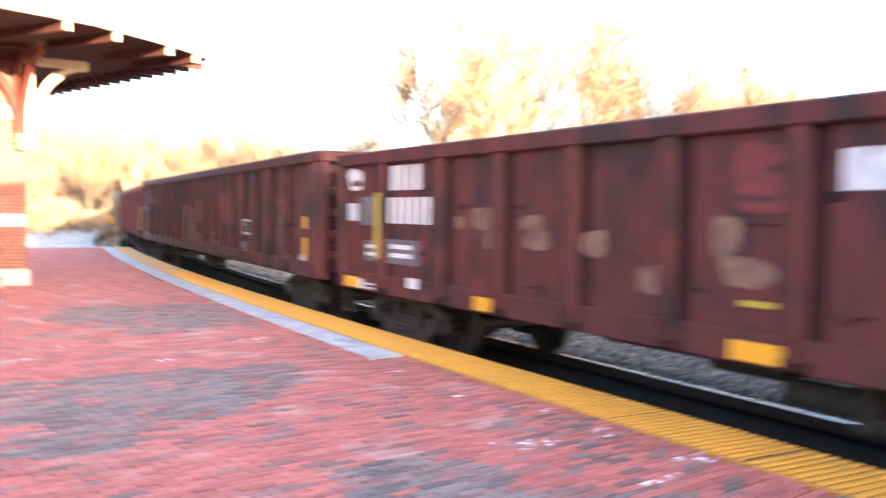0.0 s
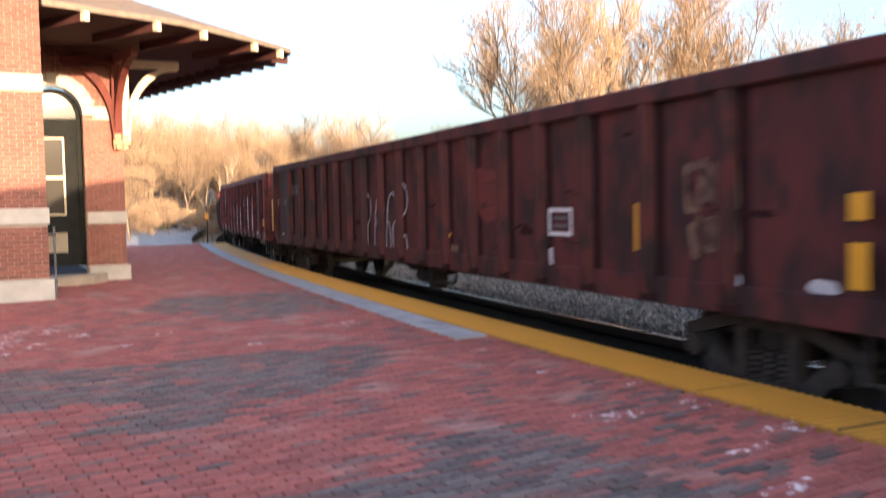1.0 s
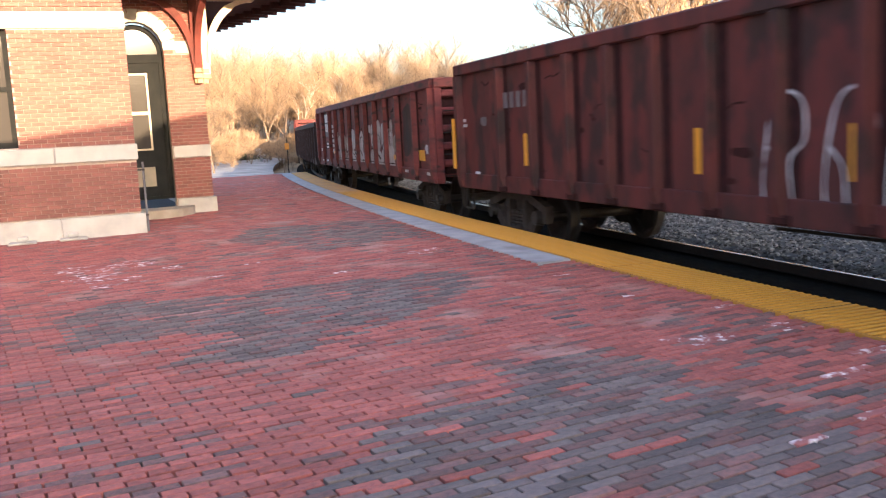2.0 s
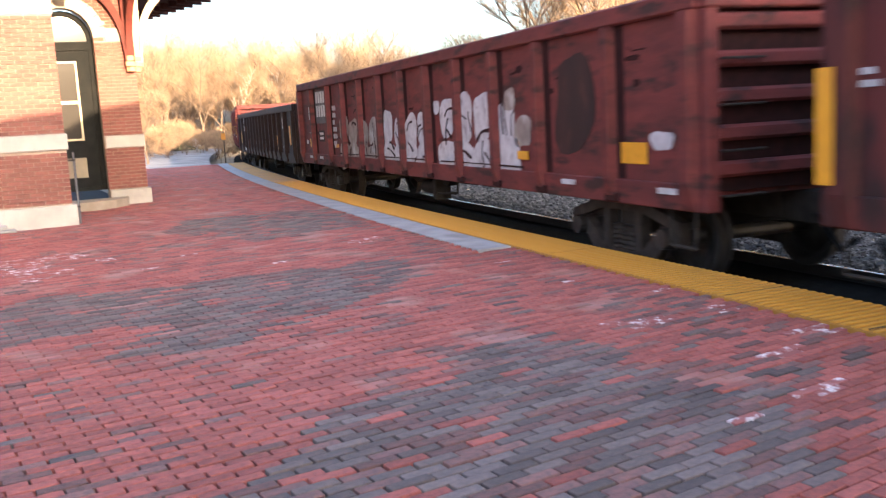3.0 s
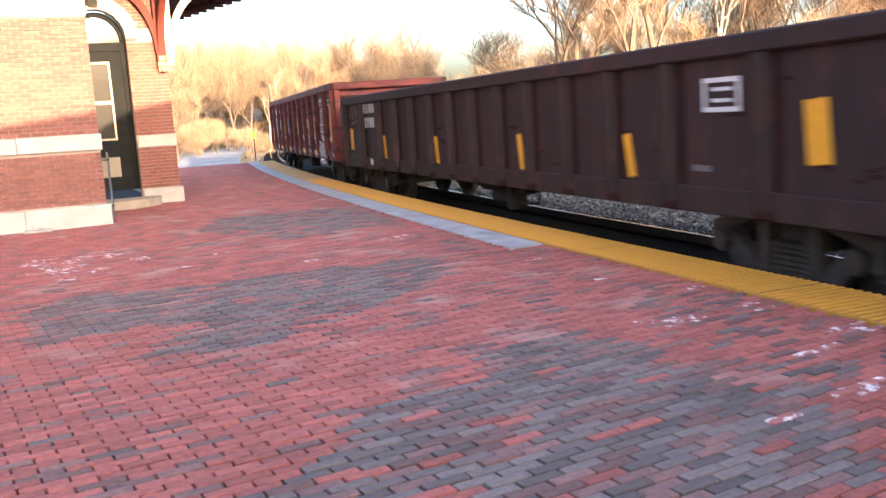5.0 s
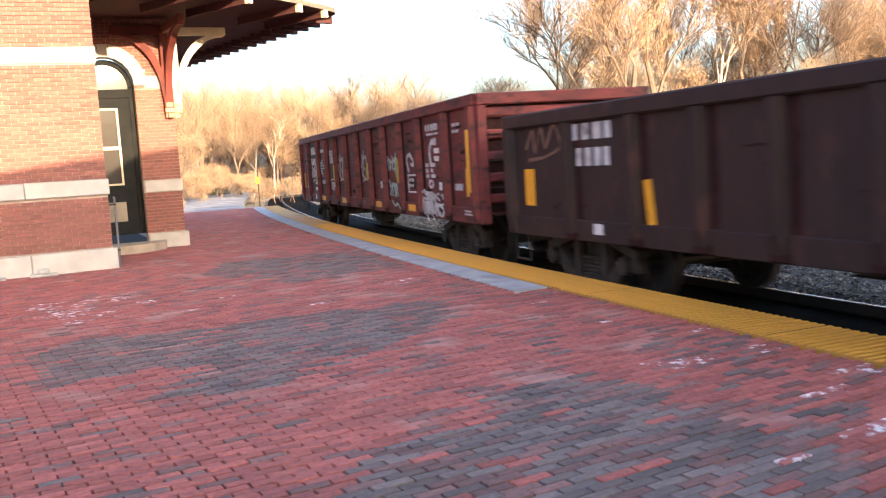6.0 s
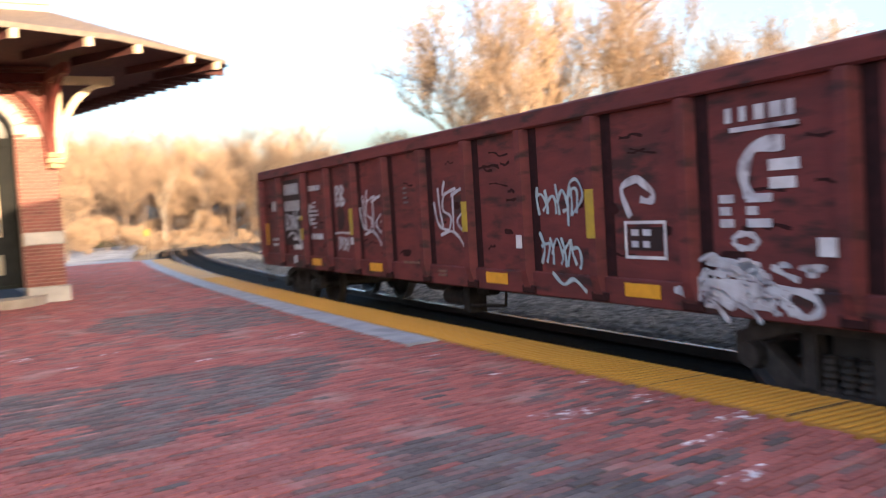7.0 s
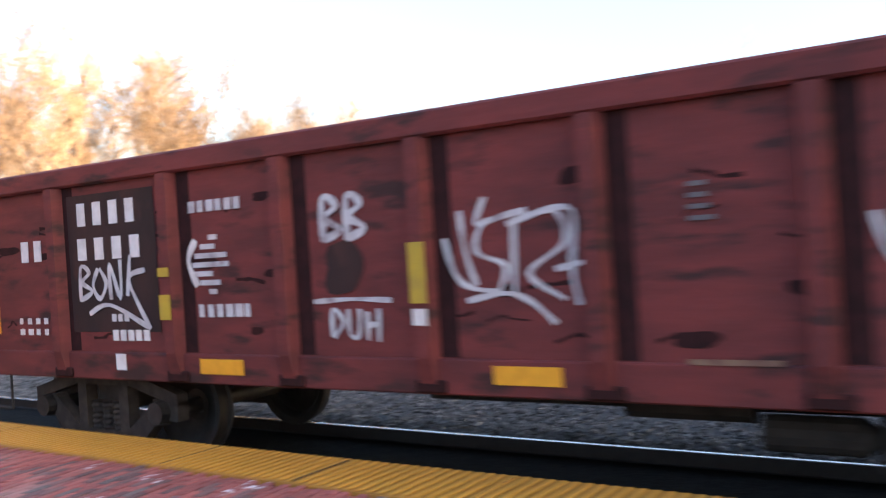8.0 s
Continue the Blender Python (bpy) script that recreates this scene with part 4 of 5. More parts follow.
    for k in range(22):
        y, z = rng.uniform(-6.8, -5.3), rng.uniform(0.9, 1.34)
        blob(c, y, z, rng.uniform(0.04, 0.14), rng.uniform(0.02, 0.06), rng, M_SPRAY, x=-1.538 if z < 1.12 else -1.51)
    scrawl([(-6.4, 0.95), (-6.5, 1.08), (-6.7, 1.05), (-6.76, 0.95), (-6.62, 0.89), (-6.5, 0.96)], 0.06, M_SPRAY, c, x=-1.54)
    plate("label", -7.0, -6.84, 1.36, 1.5, M_WHITE, c, x=-1.612)
    data_bars(c, -7.4, 2.48, 2, 1, 0.36, 0.05, 0.06, M_SPRAY, ragged=0.4)
    data_bars(c, -7.4, 1.47, 1, 4, 0.08, 0.11, 0.02, M_SPRAY)
    data_bars(c, -7.9, 1.04, 2, 1, 0.36, 0.03, 0.02, M_SPRAY, x=-1.536)
    plate("reflector", -8.2, -7.98, 1.26, 1.72, M_REFLECT, c, "yellow reflective strip")
    plate("reflector", -8.5, -8.36, 1.34, 2.33, M_REFLECT, c, "yellow strip on the corner post", x=-1.616)
    plate("reflector", 8.16, 8.32, 1.26, 1.74, M_REFLECT, c, "yellow reflective strip")
    for y, z0, z1 in ((5.42, 1.78, 1.86), (5.42, 1.4, 1.62), (2.7, 1.5, 1.94), (-1.36, 1.55, 1.93), (-4.05, 1.48, 1.97)):
        plate("reflector", y - 0.07, y + 0.07, z0, z1, M_OLIVE, c, "yellow strip on a side post", x=-1.612)
    plate("label", 2.64, 2.76, 1.34, 1.46, M_WHITE, c, x=-1.612)
    for y in (4.84, 1.9, -1.97, -4.72):
        plate("reflector", y - 0.26, y + 0.26, 0.92, 1.05, M_REFLECT, c, "yellow reflective strip", x=-1.536)
    plate("label", 6.1, 6.24, 0.93, 1.08, M_WHITE, c, x=-1.536)
    data_bars(c, 0.78, 1.12, 1, 1, 0.55, 0.035, 0.02, M_TAN, x=-1.536)
    plate("label", -2.72, -2.6, 1.36, 1.51, M_WHITE, c, x=-1.612)
    data_bars(c, -0.36, 1.03, 2, 1, 0.28, 0.03, 0.025, M_TAN, x=-1.536)


def advance(t):
    """How far the train has come since the start; it gathers speed a little."""
    return 9.87 * t + 0.037 * t * t


def motions():
    steps = [k * 0.25 for k in range(33)]
    for car, s0, off, sets in CARS:
        walk(car, [(t, Matrix.Translation(arc(s0 - advance(t), off, RAIL_TOP)) @ Matrix.Rotation(radians(bearing(s0 - advance(t))), 4, "Z")) for t in steps])
        for k, (ws, y) in enumerate(sets):
            walk(ws, [(f / FPS, pose(0, y, 0.457, math.degrees(advance(f / FPS) / 0.457) + k * 31, 0, 0)) for f in range(0, 241, 2)])


# ---- the brick station: local x along its front, y into the building ----
STATION = Matrix.Translation((-8.3, 14.85, 0)) @ Matrix.Rotation(radians(33), 4, "Z")
BL, BH, JOINT = 0.205, 0.062, 0.011
BRICK_ME = mesh_of("brick", one_box(-BL / 2, BL / 2, -0.012, 0.03, -BH / 2, BH / 2), M_BRICK)


def brick_face(wall, x0, x1, z0, z1, y, keep=lambda x, z: True, single=0):
    """Courses of stretchers on a wall's front at depth y, cut to fit at both ends; the first ones are parts, the rest one joined part."""
    rng = random.Random(int(x0 * 10 + z0 * 100 + 7))
    rest_v, rest_f, made = [], [], 0
    row, z = 0, z0 + BH / 2 + JOINT / 2
    while z + BH / 2 <= z1:
        right = x1
        first = row % 2
        while right - x0 > 0.03:
            width = min(BL / 2 if first else BL, right - x0)
            first = 0
            cx = right - width / 2
            right -= width + JOINT
            if not keep(cx, z):
                continue
            jy = y + rng.uniform(-0.003, 0.003)
            if made < single and abs(width - BL) < 1e-6:
                ob = new("brick", BRICK_ME)
                ob.parent = wall
                ob.matrix_basis = Matrix.Translation((cx, jy, z)) @ Matrix.Rotation(rng.uniform(-0.01, 0.01), 4, "Y")
                made += 1
            else:
                hw = width / 2
                o = len(rest_v)
                rest_v += [(cx + sx * hw, jy + sy, z + sz * BH / 2) for sx in (-1, 1) for sy in (-0.012, 0.03) for sz in (-1, 1)]
                rest_f += [tuple(o + i for i in q) for q in ((4, 6, 7, 5), (0, 1, 3, 2), (0, 4, 5, 1), (0, 2, 6, 4), (1, 5, 7, 3))]
        z += BH + JOINT
        row += 1
    if rest_v:
        me = bpy.data.meshes.new("brickwork")
        me.from_pydata(rest_v, [], rest_f)
        me.materials.append(M_BRICK_J)
        ob = new("brickwork", me)
        ob.parent = wall
        ob["kind"] = "stuff"


def station_part(name, bm, material, label="", parent=None):
    ob = part(name, bm, material, parent, label)
    if parent is None:
        ob.matrix_basis = STATION
    return ob


WIN_X0, WIN_X1, WIN_Z0, WIN_Z1 = -3.15, -1.86, 1.60, 3.57
DOOR_C, DOOR_W, DOOR_SPRING = 0.45, 0.58, 3.55
FACE_Y = 3.92
CORNER = 1.83


def station():
    # the projecting bay
    bm = bmesh.new()
    for a, b, c, d in ((-7.0, WIN_X0, 0.0, 10.0), (WIN_X1, 0.0, 0.0, 10.0), (WIN_X0, WIN_X1, 0.0, WIN_Z0), (WIN_X0, WIN_X1, WIN_Z1, 10.0)):
        box(bm, a, b, 0.018, 0.34, c - (0.3 if c == 0 else 0), d)
    box(bm, -0.34, -0.018, 0.34, 5.0, -0.3, 10.0)
    box(bm, -7.0, -6.66, 0.34, 5.0, -0.3, 10.0)
    bay = tagged(station_part("wall_bay", bm, M_MORTAR), "red brick bay wall with pale stone bands", "brick wall", kind="structure")
    brick_face(bay, -3.2, 0.0, 0.38, 1.30, 0.0, single=190)
    brick_face(bay, -7.0, -3.2 - JOINT, 0.38, 1.30, 0.0)
    brick_face(bay, WIN_X1, 0.0, 1.58, 3.57, 0.0, single=110)
    brick_face(bay, -7.0, WIN_X0, 1.58, 3.57, 0.0)
    brick_face(bay, -7.0, 0.0, 3.85, 7.5, 0.0)
    for z0, z1, out in ((-0.3, 0.36, 0.07), (1.30, 1.58, 0.035), (3.57, 3.85, 0.02)):
        x = -7.0
        while x < -0.05:
            x1 = min(x + 1.42, 0.0)
            blk = one_box(x + 0.003, x1 + (out if x1 > -0.01 else -0.003), -out, 0.34, z0, z1 - 0.004, bevel=0.012)
            station_part("stone_block", blk, M_STONE, "", bay)
            x += 1.42
    win = tagged(new("window_bay"), "tall sash window with dark frame in the brick bay", "window", kind="structure")
    win.matrix_basis = STATION
    fr = bmesh.new()
    for a, b, c, d in ((WIN_X0, WIN_X0 + 0.09, WIN_Z0, WIN_Z1), (WIN_X1 - 0.09, WIN_X1, WIN_Z0, WIN_Z1), (WIN_X0 + 0.09, WIN_X1 - 0.09, WIN_Z0, WIN_Z0 + 0.1), (WIN_X0 + 0.09, WIN_X1 - 0.09, WIN_Z1 - 0.1, WIN_Z1), (WIN_X0 + 0.09, WIN_X1 - 0.09, 2.55, 2.63)):
        box(fr, a, b, 0.14, 0.24, c, d)
    station_part("window_frame", fr, M_TRIM, "", win)
    for c, d in ((WIN_Z0 + 0.1, 2.55), (2.63, WIN_Z1 - 0.1)):
        station_part("pane", one_box(WIN_X0 + 0.09, WIN_X1 - 0.09, 0.18, 0.19, c, d), M_GLASS, "", win)

    # the set-back front with the arched door
    def arch_top(x):
        q = abs(x - DOOR_C) / DOOR_W
        return DOOR_SPRING + 0.62 * math.sqrt(max(0, 1 - q * q))

    bm = bmesh.new()
    n = 16
    xs = [DOOR_C - DOOR_W + 2 * DOOR_W * k / n for k in range(n + 1)]
    for a, b in zip(xs, xs[1:]):
        box(bm, a, b, FACE_Y + 0.018, FACE_Y + 0.36, max(arch_top(a), arch_top(b)), 5.2)
    box(bm, -0.34, xs[0], FACE_Y + 0.018, FACE_Y + 0.36, -0.3, 5.2)
    box(bm, xs[-1], CORNER, FACE_Y + 0.018, FACE_Y + 0.36, -0.3, 5.2)
    box(bm, CORNER - 0.34, CORNER - 0.018, FACE_Y + 0.36, 15.0, -0.3, 5.2)
    front = tagged(station_part("wall_front", bm, M_MORTAR), "red brick wall with an arched doorway", "brick wall", kind="structure")
    off_door = lambda x, z: not (abs(x - DOOR_C) < DOOR_W + 0.02 and z < arch_top(x) + 0.2) and not (abs(x - DOOR_C) < DOOR_W + 0.2 and z > 3.45 and math.hypot(x - DOOR_C, z - DOOR_SPRING) < 0.82)
    jamb = DOOR_C + DOOR_W
    brick_face(front, jamb, CORNER, 0.34, 1.22, FACE_Y, single=60)
    brick_face(front, jamb, CORNER, 1.49, 3.48, FACE_Y, single=150)
    brick_face(front, -0.3, CORNER, 3.75, 5.1, FACE_Y, off_door)
    brick_face(front, jamb, jamb + 0.2, 3.48, 3.75, FACE_Y)
    for z0, z1, out in ((-0.3, 0.33, 0.07), (1.22, 1.49, 0.03), (3.48, 3.75, 0.02)):
        station_part("stone_block", one_box(DOOR_C + DOOR_W + (0.24 if z0 > 3 else 0.02), CORNER + out, FACE_Y - out, FACE_Y + 0.36, z0, z1 - 0.004, bevel=0.012), M_STONE, "", front)
        station_part("stone_block", one_box(CORNER - 0.3, CORNER + out, FACE_Y + 0.37, FACE_Y + 6, z0, z1 - 0.004, bevel=0.012), M_STONE, "", front)
    # arch ring of pale voussoirs
    for k in range(11):
        a0, a1 = math.pi * k / 11 + 0.012, math.pi * (k + 1) / 11 - 0.012
        bm = bmesh.new()
        q = [(DOOR_C + math.cos(a) * (DOOR_W + r), DOOR_SPRING + math.sin(a) * (0.62 + r)) for a, r in ((a0, 0.0), (a0, 0.27), (a1, 0.27), (a1, 0.0))]
        lo, hi = [bm.verts.new((x, FACE_Y - 0.02, z)) for x, z in q], [bm.verts.new((x, FACE_Y + 0.3, z)) for x, z in q]
        bm.faces.new(lo), bm.faces.new(hi[::-1])
        for i in range(4):
            bm.faces.new((lo[i], hi[i], hi[(i + 1) % 4], lo[(i + 1) % 4]))
        bmesh.ops.recalc_face_normals(bm, faces=bm.faces)
        station_part("voussoir", bm, M_STONE, "", front)
    door = tagged(new("door_arched"), "dark panelled door with glazed panes and an arched fanlight", "door", kind="structure")
    door.matrix_basis = STATION
    bm = bmesh.new()
    x0, x1 = DOOR_C - DOOR_W, DOOR_C + DOOR_W
    for a, b, c, d in ((x0, x0 + 0.1, 0.33, 3.55), (x1 - 0.1, x1, 0.33, 3.55), (x0 + 0.1, x1 - 0.1, 3.32, 3.5), (x0 + 0.1, x1 - 0.1, 0.33, 0.4)):
        box(bm, a, b, FACE_Y + 0.300, FACE_Y + 0.440, c, d)
    for k in range(10):
        a0, a1 = math.pi * k / 10, math.pi * (k + 1) / 10
        q = [(DOOR_C + math.cos(a) * DOOR_W * r, DOOR_SPRING - 0.03 + math.sin(a) * 0.63 * r) for a, r in ((a0, 0.84), (a0, 0.995), (a1, 0.995), (a1, 0.84))]
        lo, hi = [bm.verts.new((x, FACE_Y + 0.300, z)) for x, z in q], [bm.verts.new((x, FACE_Y + 0.440, z)) for x, z in q]
        bm.faces.new(lo), bm.faces.new(hi[::-1])
        for i in range(4):
            bm.faces.new((lo[i], hi[i], hi[(i + 1) % 4], lo[(i + 1) % 4]))
    bmesh.ops.recalc_face_normals(bm, faces=bm.faces)
    station_part("door_frame", bm, M_TRIM, "", door)
    bm = bmesh.new()
    for a, b, c, d in ((x0 + 0.1, x0 + 0.22, 0.4, 3.32), (x1 - 0.36, x1 - 0.1, 0.4, 3.32), (x0 + 0.22, x1 - 0.36, 0.4, 0.62), (x0 + 0.22, x1 - 0.36, 1.05, 1.42), (x0 + 0.22, x1 - 0.36, 3.1, 3.32)):
        box(bm, a, b, FACE_Y + 0.340, FACE_Y + 0.400, c, d)
    leaf = station_part("door_leaf", bm, M_TRIM, "", door)
    station_part("lower_panel", one_box(x0 + 0.22, x1 - 0.36, FACE_Y + 0.350, FACE_Y + 0.390, 0.62, 1.05), M_BLIND, "pale lower panel", leaf)
    for c, d in ((1.46, 2.2), (2.27, 3.06)):
        station_part("pane", one_box(x0 + 0.26, x1 - 0.4, FACE_Y + 0.360, FACE_Y + 0.370, c, d), M_GLASS, "", leaf)
    bm = bmesh.new()
    for a, b, c, d in ((x0 + 0.22, x0 + 0.26, 1.42, 3.1), (x1 - 0.4, x1 - 0.36, 1.42, 3.1), (x0 + 0.26, x1 - 0.4, 1.42, 1.46), (x0 + 0.26, x1 - 0.4, 2.2, 2.27), (x0 + 0.26, x1 - 0.4, 3.06, 3.1)):
        box(bm, a, b, FACE_Y + 0.335, FACE_Y + 0.395, c, d)
    station_part("glazing_bar", bm, M_CREAM, "cream glazing bars", leaf)
    bm = bmesh.new()
    prev = None
    for k in range(13):
        a = math.pi * k / 12
        prev = bm.verts.new((DOOR_C + math.cos(a) * DOOR_W * 0.86, FACE_Y + 0.370, DOOR_SPRING - 0.04 + math.sin(a) * 0.55))
    bm.faces.new(bm.verts[:])
    r = bmesh.ops.extrude_face_region(bm, geom=bm.faces[:])
    for v in r["geom"]:
        if isinstance(v, bmesh.types.BMVert):
            v.co.y += 0.01
    bmesh.ops.recalc_face_normals(bm, faces=bm.faces)
    station_part("fanlight", bm, M_GLASS, "arched glass fanlight", door)
    # step before the door with a rounded end
    out = [(-0.02, FACE_Y - 0.09), (-0.02, FACE_Y - 1.15), (0.6, FACE_Y - 1.1), (1.05, FACE_Y - 0.9), (1.32, FACE_Y - 0.55), (1.4, FACE_Y - 0.09)]
    tagged(station_part("door_step", prism(bmesh.new(), out, -0.06, 0.17), M_STEP), "tan concrete step with a rounded end before the door", "step", kind="structure")

    # upper storey above the canopy
    bm = bmesh.new()
    UX = 1.95
    WX0, WX1, WZ0 = 0.25, 1.18, 6.65
    for a, b, c, d in ((-1.0, WX0, 5.2, 9.5), (WX1, UX, 5.2, 9.5), (WX0, WX1, 5.2, WZ0)):
        box(bm, a, b, FACE_Y + 0.018, FACE_Y + 0.36, c, d)
    box(bm, UX - 0.34, UX - 0.018, FACE_Y + 0.36, 15.0, 5.2, 9.5)
    up = tagged(station_part("wall_upper", bm, M_MORTAR), "red brick upper wall with a pale stone sill band", "brick wall", kind="structure")
    brick_face(up, WX1, UX, 6.52, 9.4, FACE_Y)
    brick_face(up, -0.3, WX0, 6.52, 9.4, FACE_Y)
    station_part("stone_block", one_box(-0.02, UX + 0.03, FACE_Y - 0.03, FACE_Y + 0.36, 6.28, 6.5, bevel=0.012), M_STONE, "", up)
    uw = tagged(new("window_upper"), "upper window with pale frame and grey glass", "window", kind="structure")
    uw.matrix_basis = STATION
    bm = bmesh.new()
    for a, b, c, d in ((WX0, WX0 + 0.08, WZ0, 8.4), (WX1 - 0.08, WX1, WZ0, 8.4), (WX0 + 0.08, WX1 - 0.08, WZ0, WZ0 + 0.09), (WX0 + 0.08, WX1 - 0.08, 7.5, 7.57)):
        box(bm, a, b, FACE_Y + 0.12, FACE_Y + 0.2, c, d)
    station_part("window_frame", bm, M_TRIM, "", uw)
    station_part("pane", one_box(WX0 + 0.08, WX1 - 0.08, FACE_Y + 0.15, FACE_Y + 0.16, WZ0 + 0.09, 8.4), M_GLASS, "", uw)


EAVE = [(0.03, -0.23), (2.49, 0.71), (4.06, 1.84), (4.9, 2.55), (5.36, 3.0), (5.46, 3.3), (2.75, 14.5)]
EAVE_Z = 5.0


def canopy():
    roof = tagged(new("canopy_roof"), "wide shingled canopy roof with exposed rafter ends and dark soffit", "roof", kind="structure")
    roof.matrix_basis = STATION
    bm = bmesh.new()
    ev = [bm.verts.new((x, y, EAVE_Z + 0.075)) for x, y in EAVE]
    i0, i1, i2 = bm.verts.new((0.03, FACE_Y, 6.17)), bm.verts.new((1.98, FACE_Y, 6.13)), bm.verts.new((1.98, 14.5, 5.6))
    bm.faces.new((ev[0], ev[1], i0)), bm.faces.new((ev[1], i1, i0)), bm.faces.new((ev[1], ev[2], i1)), bm.faces.new((ev[2], ev[3], i1)), bm.faces.new((ev[3], ev[4], i1)), bm.faces.new((ev[4], ev[5], i1)), bm.faces.new((ev[5], ev[6], i2, i1))
    r = bmesh.ops.extrude_face_region(bm, geom=bm.faces[:])
    for v in r["geom"]:
        if isinstance(v, bmesh.types.BMVert):
            v.co.z -= 0.07
    bmesh.ops.recalc_face_normals(bm, faces=bm.faces)
    station_part("shingles", bm, M_SHINGLE, "", roof)
    # soffit in the darkened red that stands for its shade
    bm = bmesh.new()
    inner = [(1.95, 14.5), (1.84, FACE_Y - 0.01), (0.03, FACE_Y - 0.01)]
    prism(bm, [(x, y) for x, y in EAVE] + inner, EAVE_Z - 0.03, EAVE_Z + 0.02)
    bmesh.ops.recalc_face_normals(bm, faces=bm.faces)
    station_part("soffit", bm, M_SOFFIT, "red boarded soffit with its shade painted in", roof)
    for (ax, ay), (bx, by) in zip(EAVE, EAVE[1:]):
        d = Vector((bx - ax, by - ay, 0))
        m = Matrix.Translation((ax, ay, EAVE_Z)) @ Matrix.Rotation(math.atan2(d.y, d.x), 4, "Z")
        station_part("fascia", one_box(0, d.length, -0.03, 0.0, -0.03, 0.07, m), M_SHINGLE, "", roof)
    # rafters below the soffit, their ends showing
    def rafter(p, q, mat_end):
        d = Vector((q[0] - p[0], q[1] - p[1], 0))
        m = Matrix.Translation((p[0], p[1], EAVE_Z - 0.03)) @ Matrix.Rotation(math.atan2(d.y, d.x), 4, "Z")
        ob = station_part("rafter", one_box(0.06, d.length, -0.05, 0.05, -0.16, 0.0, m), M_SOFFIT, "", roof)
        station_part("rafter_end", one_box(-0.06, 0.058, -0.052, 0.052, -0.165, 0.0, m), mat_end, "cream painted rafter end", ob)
    for t in (0.12, 0.34, 0.52, 0.77, 0.93):
        seg = [(EAVE[i], EAVE[i + 1]) for i in range(4)]
        tot = [math.dist(*s) for s in seg]
        L = t * sum(tot)
        for (a, b), l in zip(seg, tot):
            if L <= l:
                p = (a[0] + (b[0] - a[0]) * L / l, a[1] + (b[1] - a[1]) * L / l)
                break
            L -= l
        rafter(p, (p[0] - 0.9, p[1] + 1.7), M_CREAM)
    # rafters along the far eave, ends too in the painted-shade red
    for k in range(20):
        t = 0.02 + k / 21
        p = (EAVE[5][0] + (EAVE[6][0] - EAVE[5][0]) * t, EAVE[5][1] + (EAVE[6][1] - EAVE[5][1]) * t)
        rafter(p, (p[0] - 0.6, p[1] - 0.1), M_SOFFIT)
    # curved timber brackets on the corner
    def bracket(px, py, dx, dy, reach, material):
        th = 0.07
        br = tagged(new("canopy_bracket"), "curved timber bracket holding up the canopy", "bracket", "brackets under the canopy")
        br.matrix_basis = STATION @ Matrix.Translation((px, py, 0)) @ Matrix.Rotation(math.atan2(dy, dx), 4, "Z")
        part("post", one_box(0.0, 0.16, -th, th, 2.98, 4.8, bevel=0.01), material, br)
        part("arm", one_box(0.0, reach, -th, th, 4.62, 4.8, bevel=0.01), material, br)
        for k, (w, z) in enumerate(((0.13, 3.05), (0.16, 2.93), (0.1, 2.82))):
            part("corbel", one_box(-0.01, w, -th - 0.02, th + 0.02, z, z + 0.1, bevel=0.01), M_CORBEL, br)
        bm = bmesh.new()
        rows = []
        for k in range(13):
            a = math.radians(90 * k / 12)
            cx, cz = reach * 0.95 - (reach * 0.95 - 0.12) * math.cos(a), 3.25 + 1.4 * math.sin(a)
            w = 0.055
            rows.append([bm.verts.new((cx + sx * w * math.sin(a) * 0.3 + (sx * w if k < 9 else 0), sy * th, cz + (-w if sx > 0 else w) * (math.sin(a)))) for sx in (-1, 1) for sy in (-1, 1)])
        for a, b in zip(rows, rows[1:]):
            for i, j in ((0, 1), (1, 3), (3, 2), (2, 0)):
                bm.faces.new((a[i], a[j], b[j], b[i]))
        bm.faces.new((rows[0][0], rows[0][1], rows[0][3], rows[0][2])), bm.faces.new((rows[-1][0], rows[-1][2], rows[-1][3], rows[-1][1]))
        bmesh.ops.recalc_face_normals(bm, faces=bm.faces)
        part("curved_brace", bm, material, br)
    bracket(CORNER + 0.02, FACE_Y + 0.12, 1, 0.0, 1.25, M_CREAM)
    bracket(CORNER - 0.12, FACE_Y - 0.03, 0.1, -1, 1.7, M_REDTRIM)
    bracket(CORNER - 0.06, FACE_Y - 0.13, -1, 0.0, 1.15, M_REDTRIM)


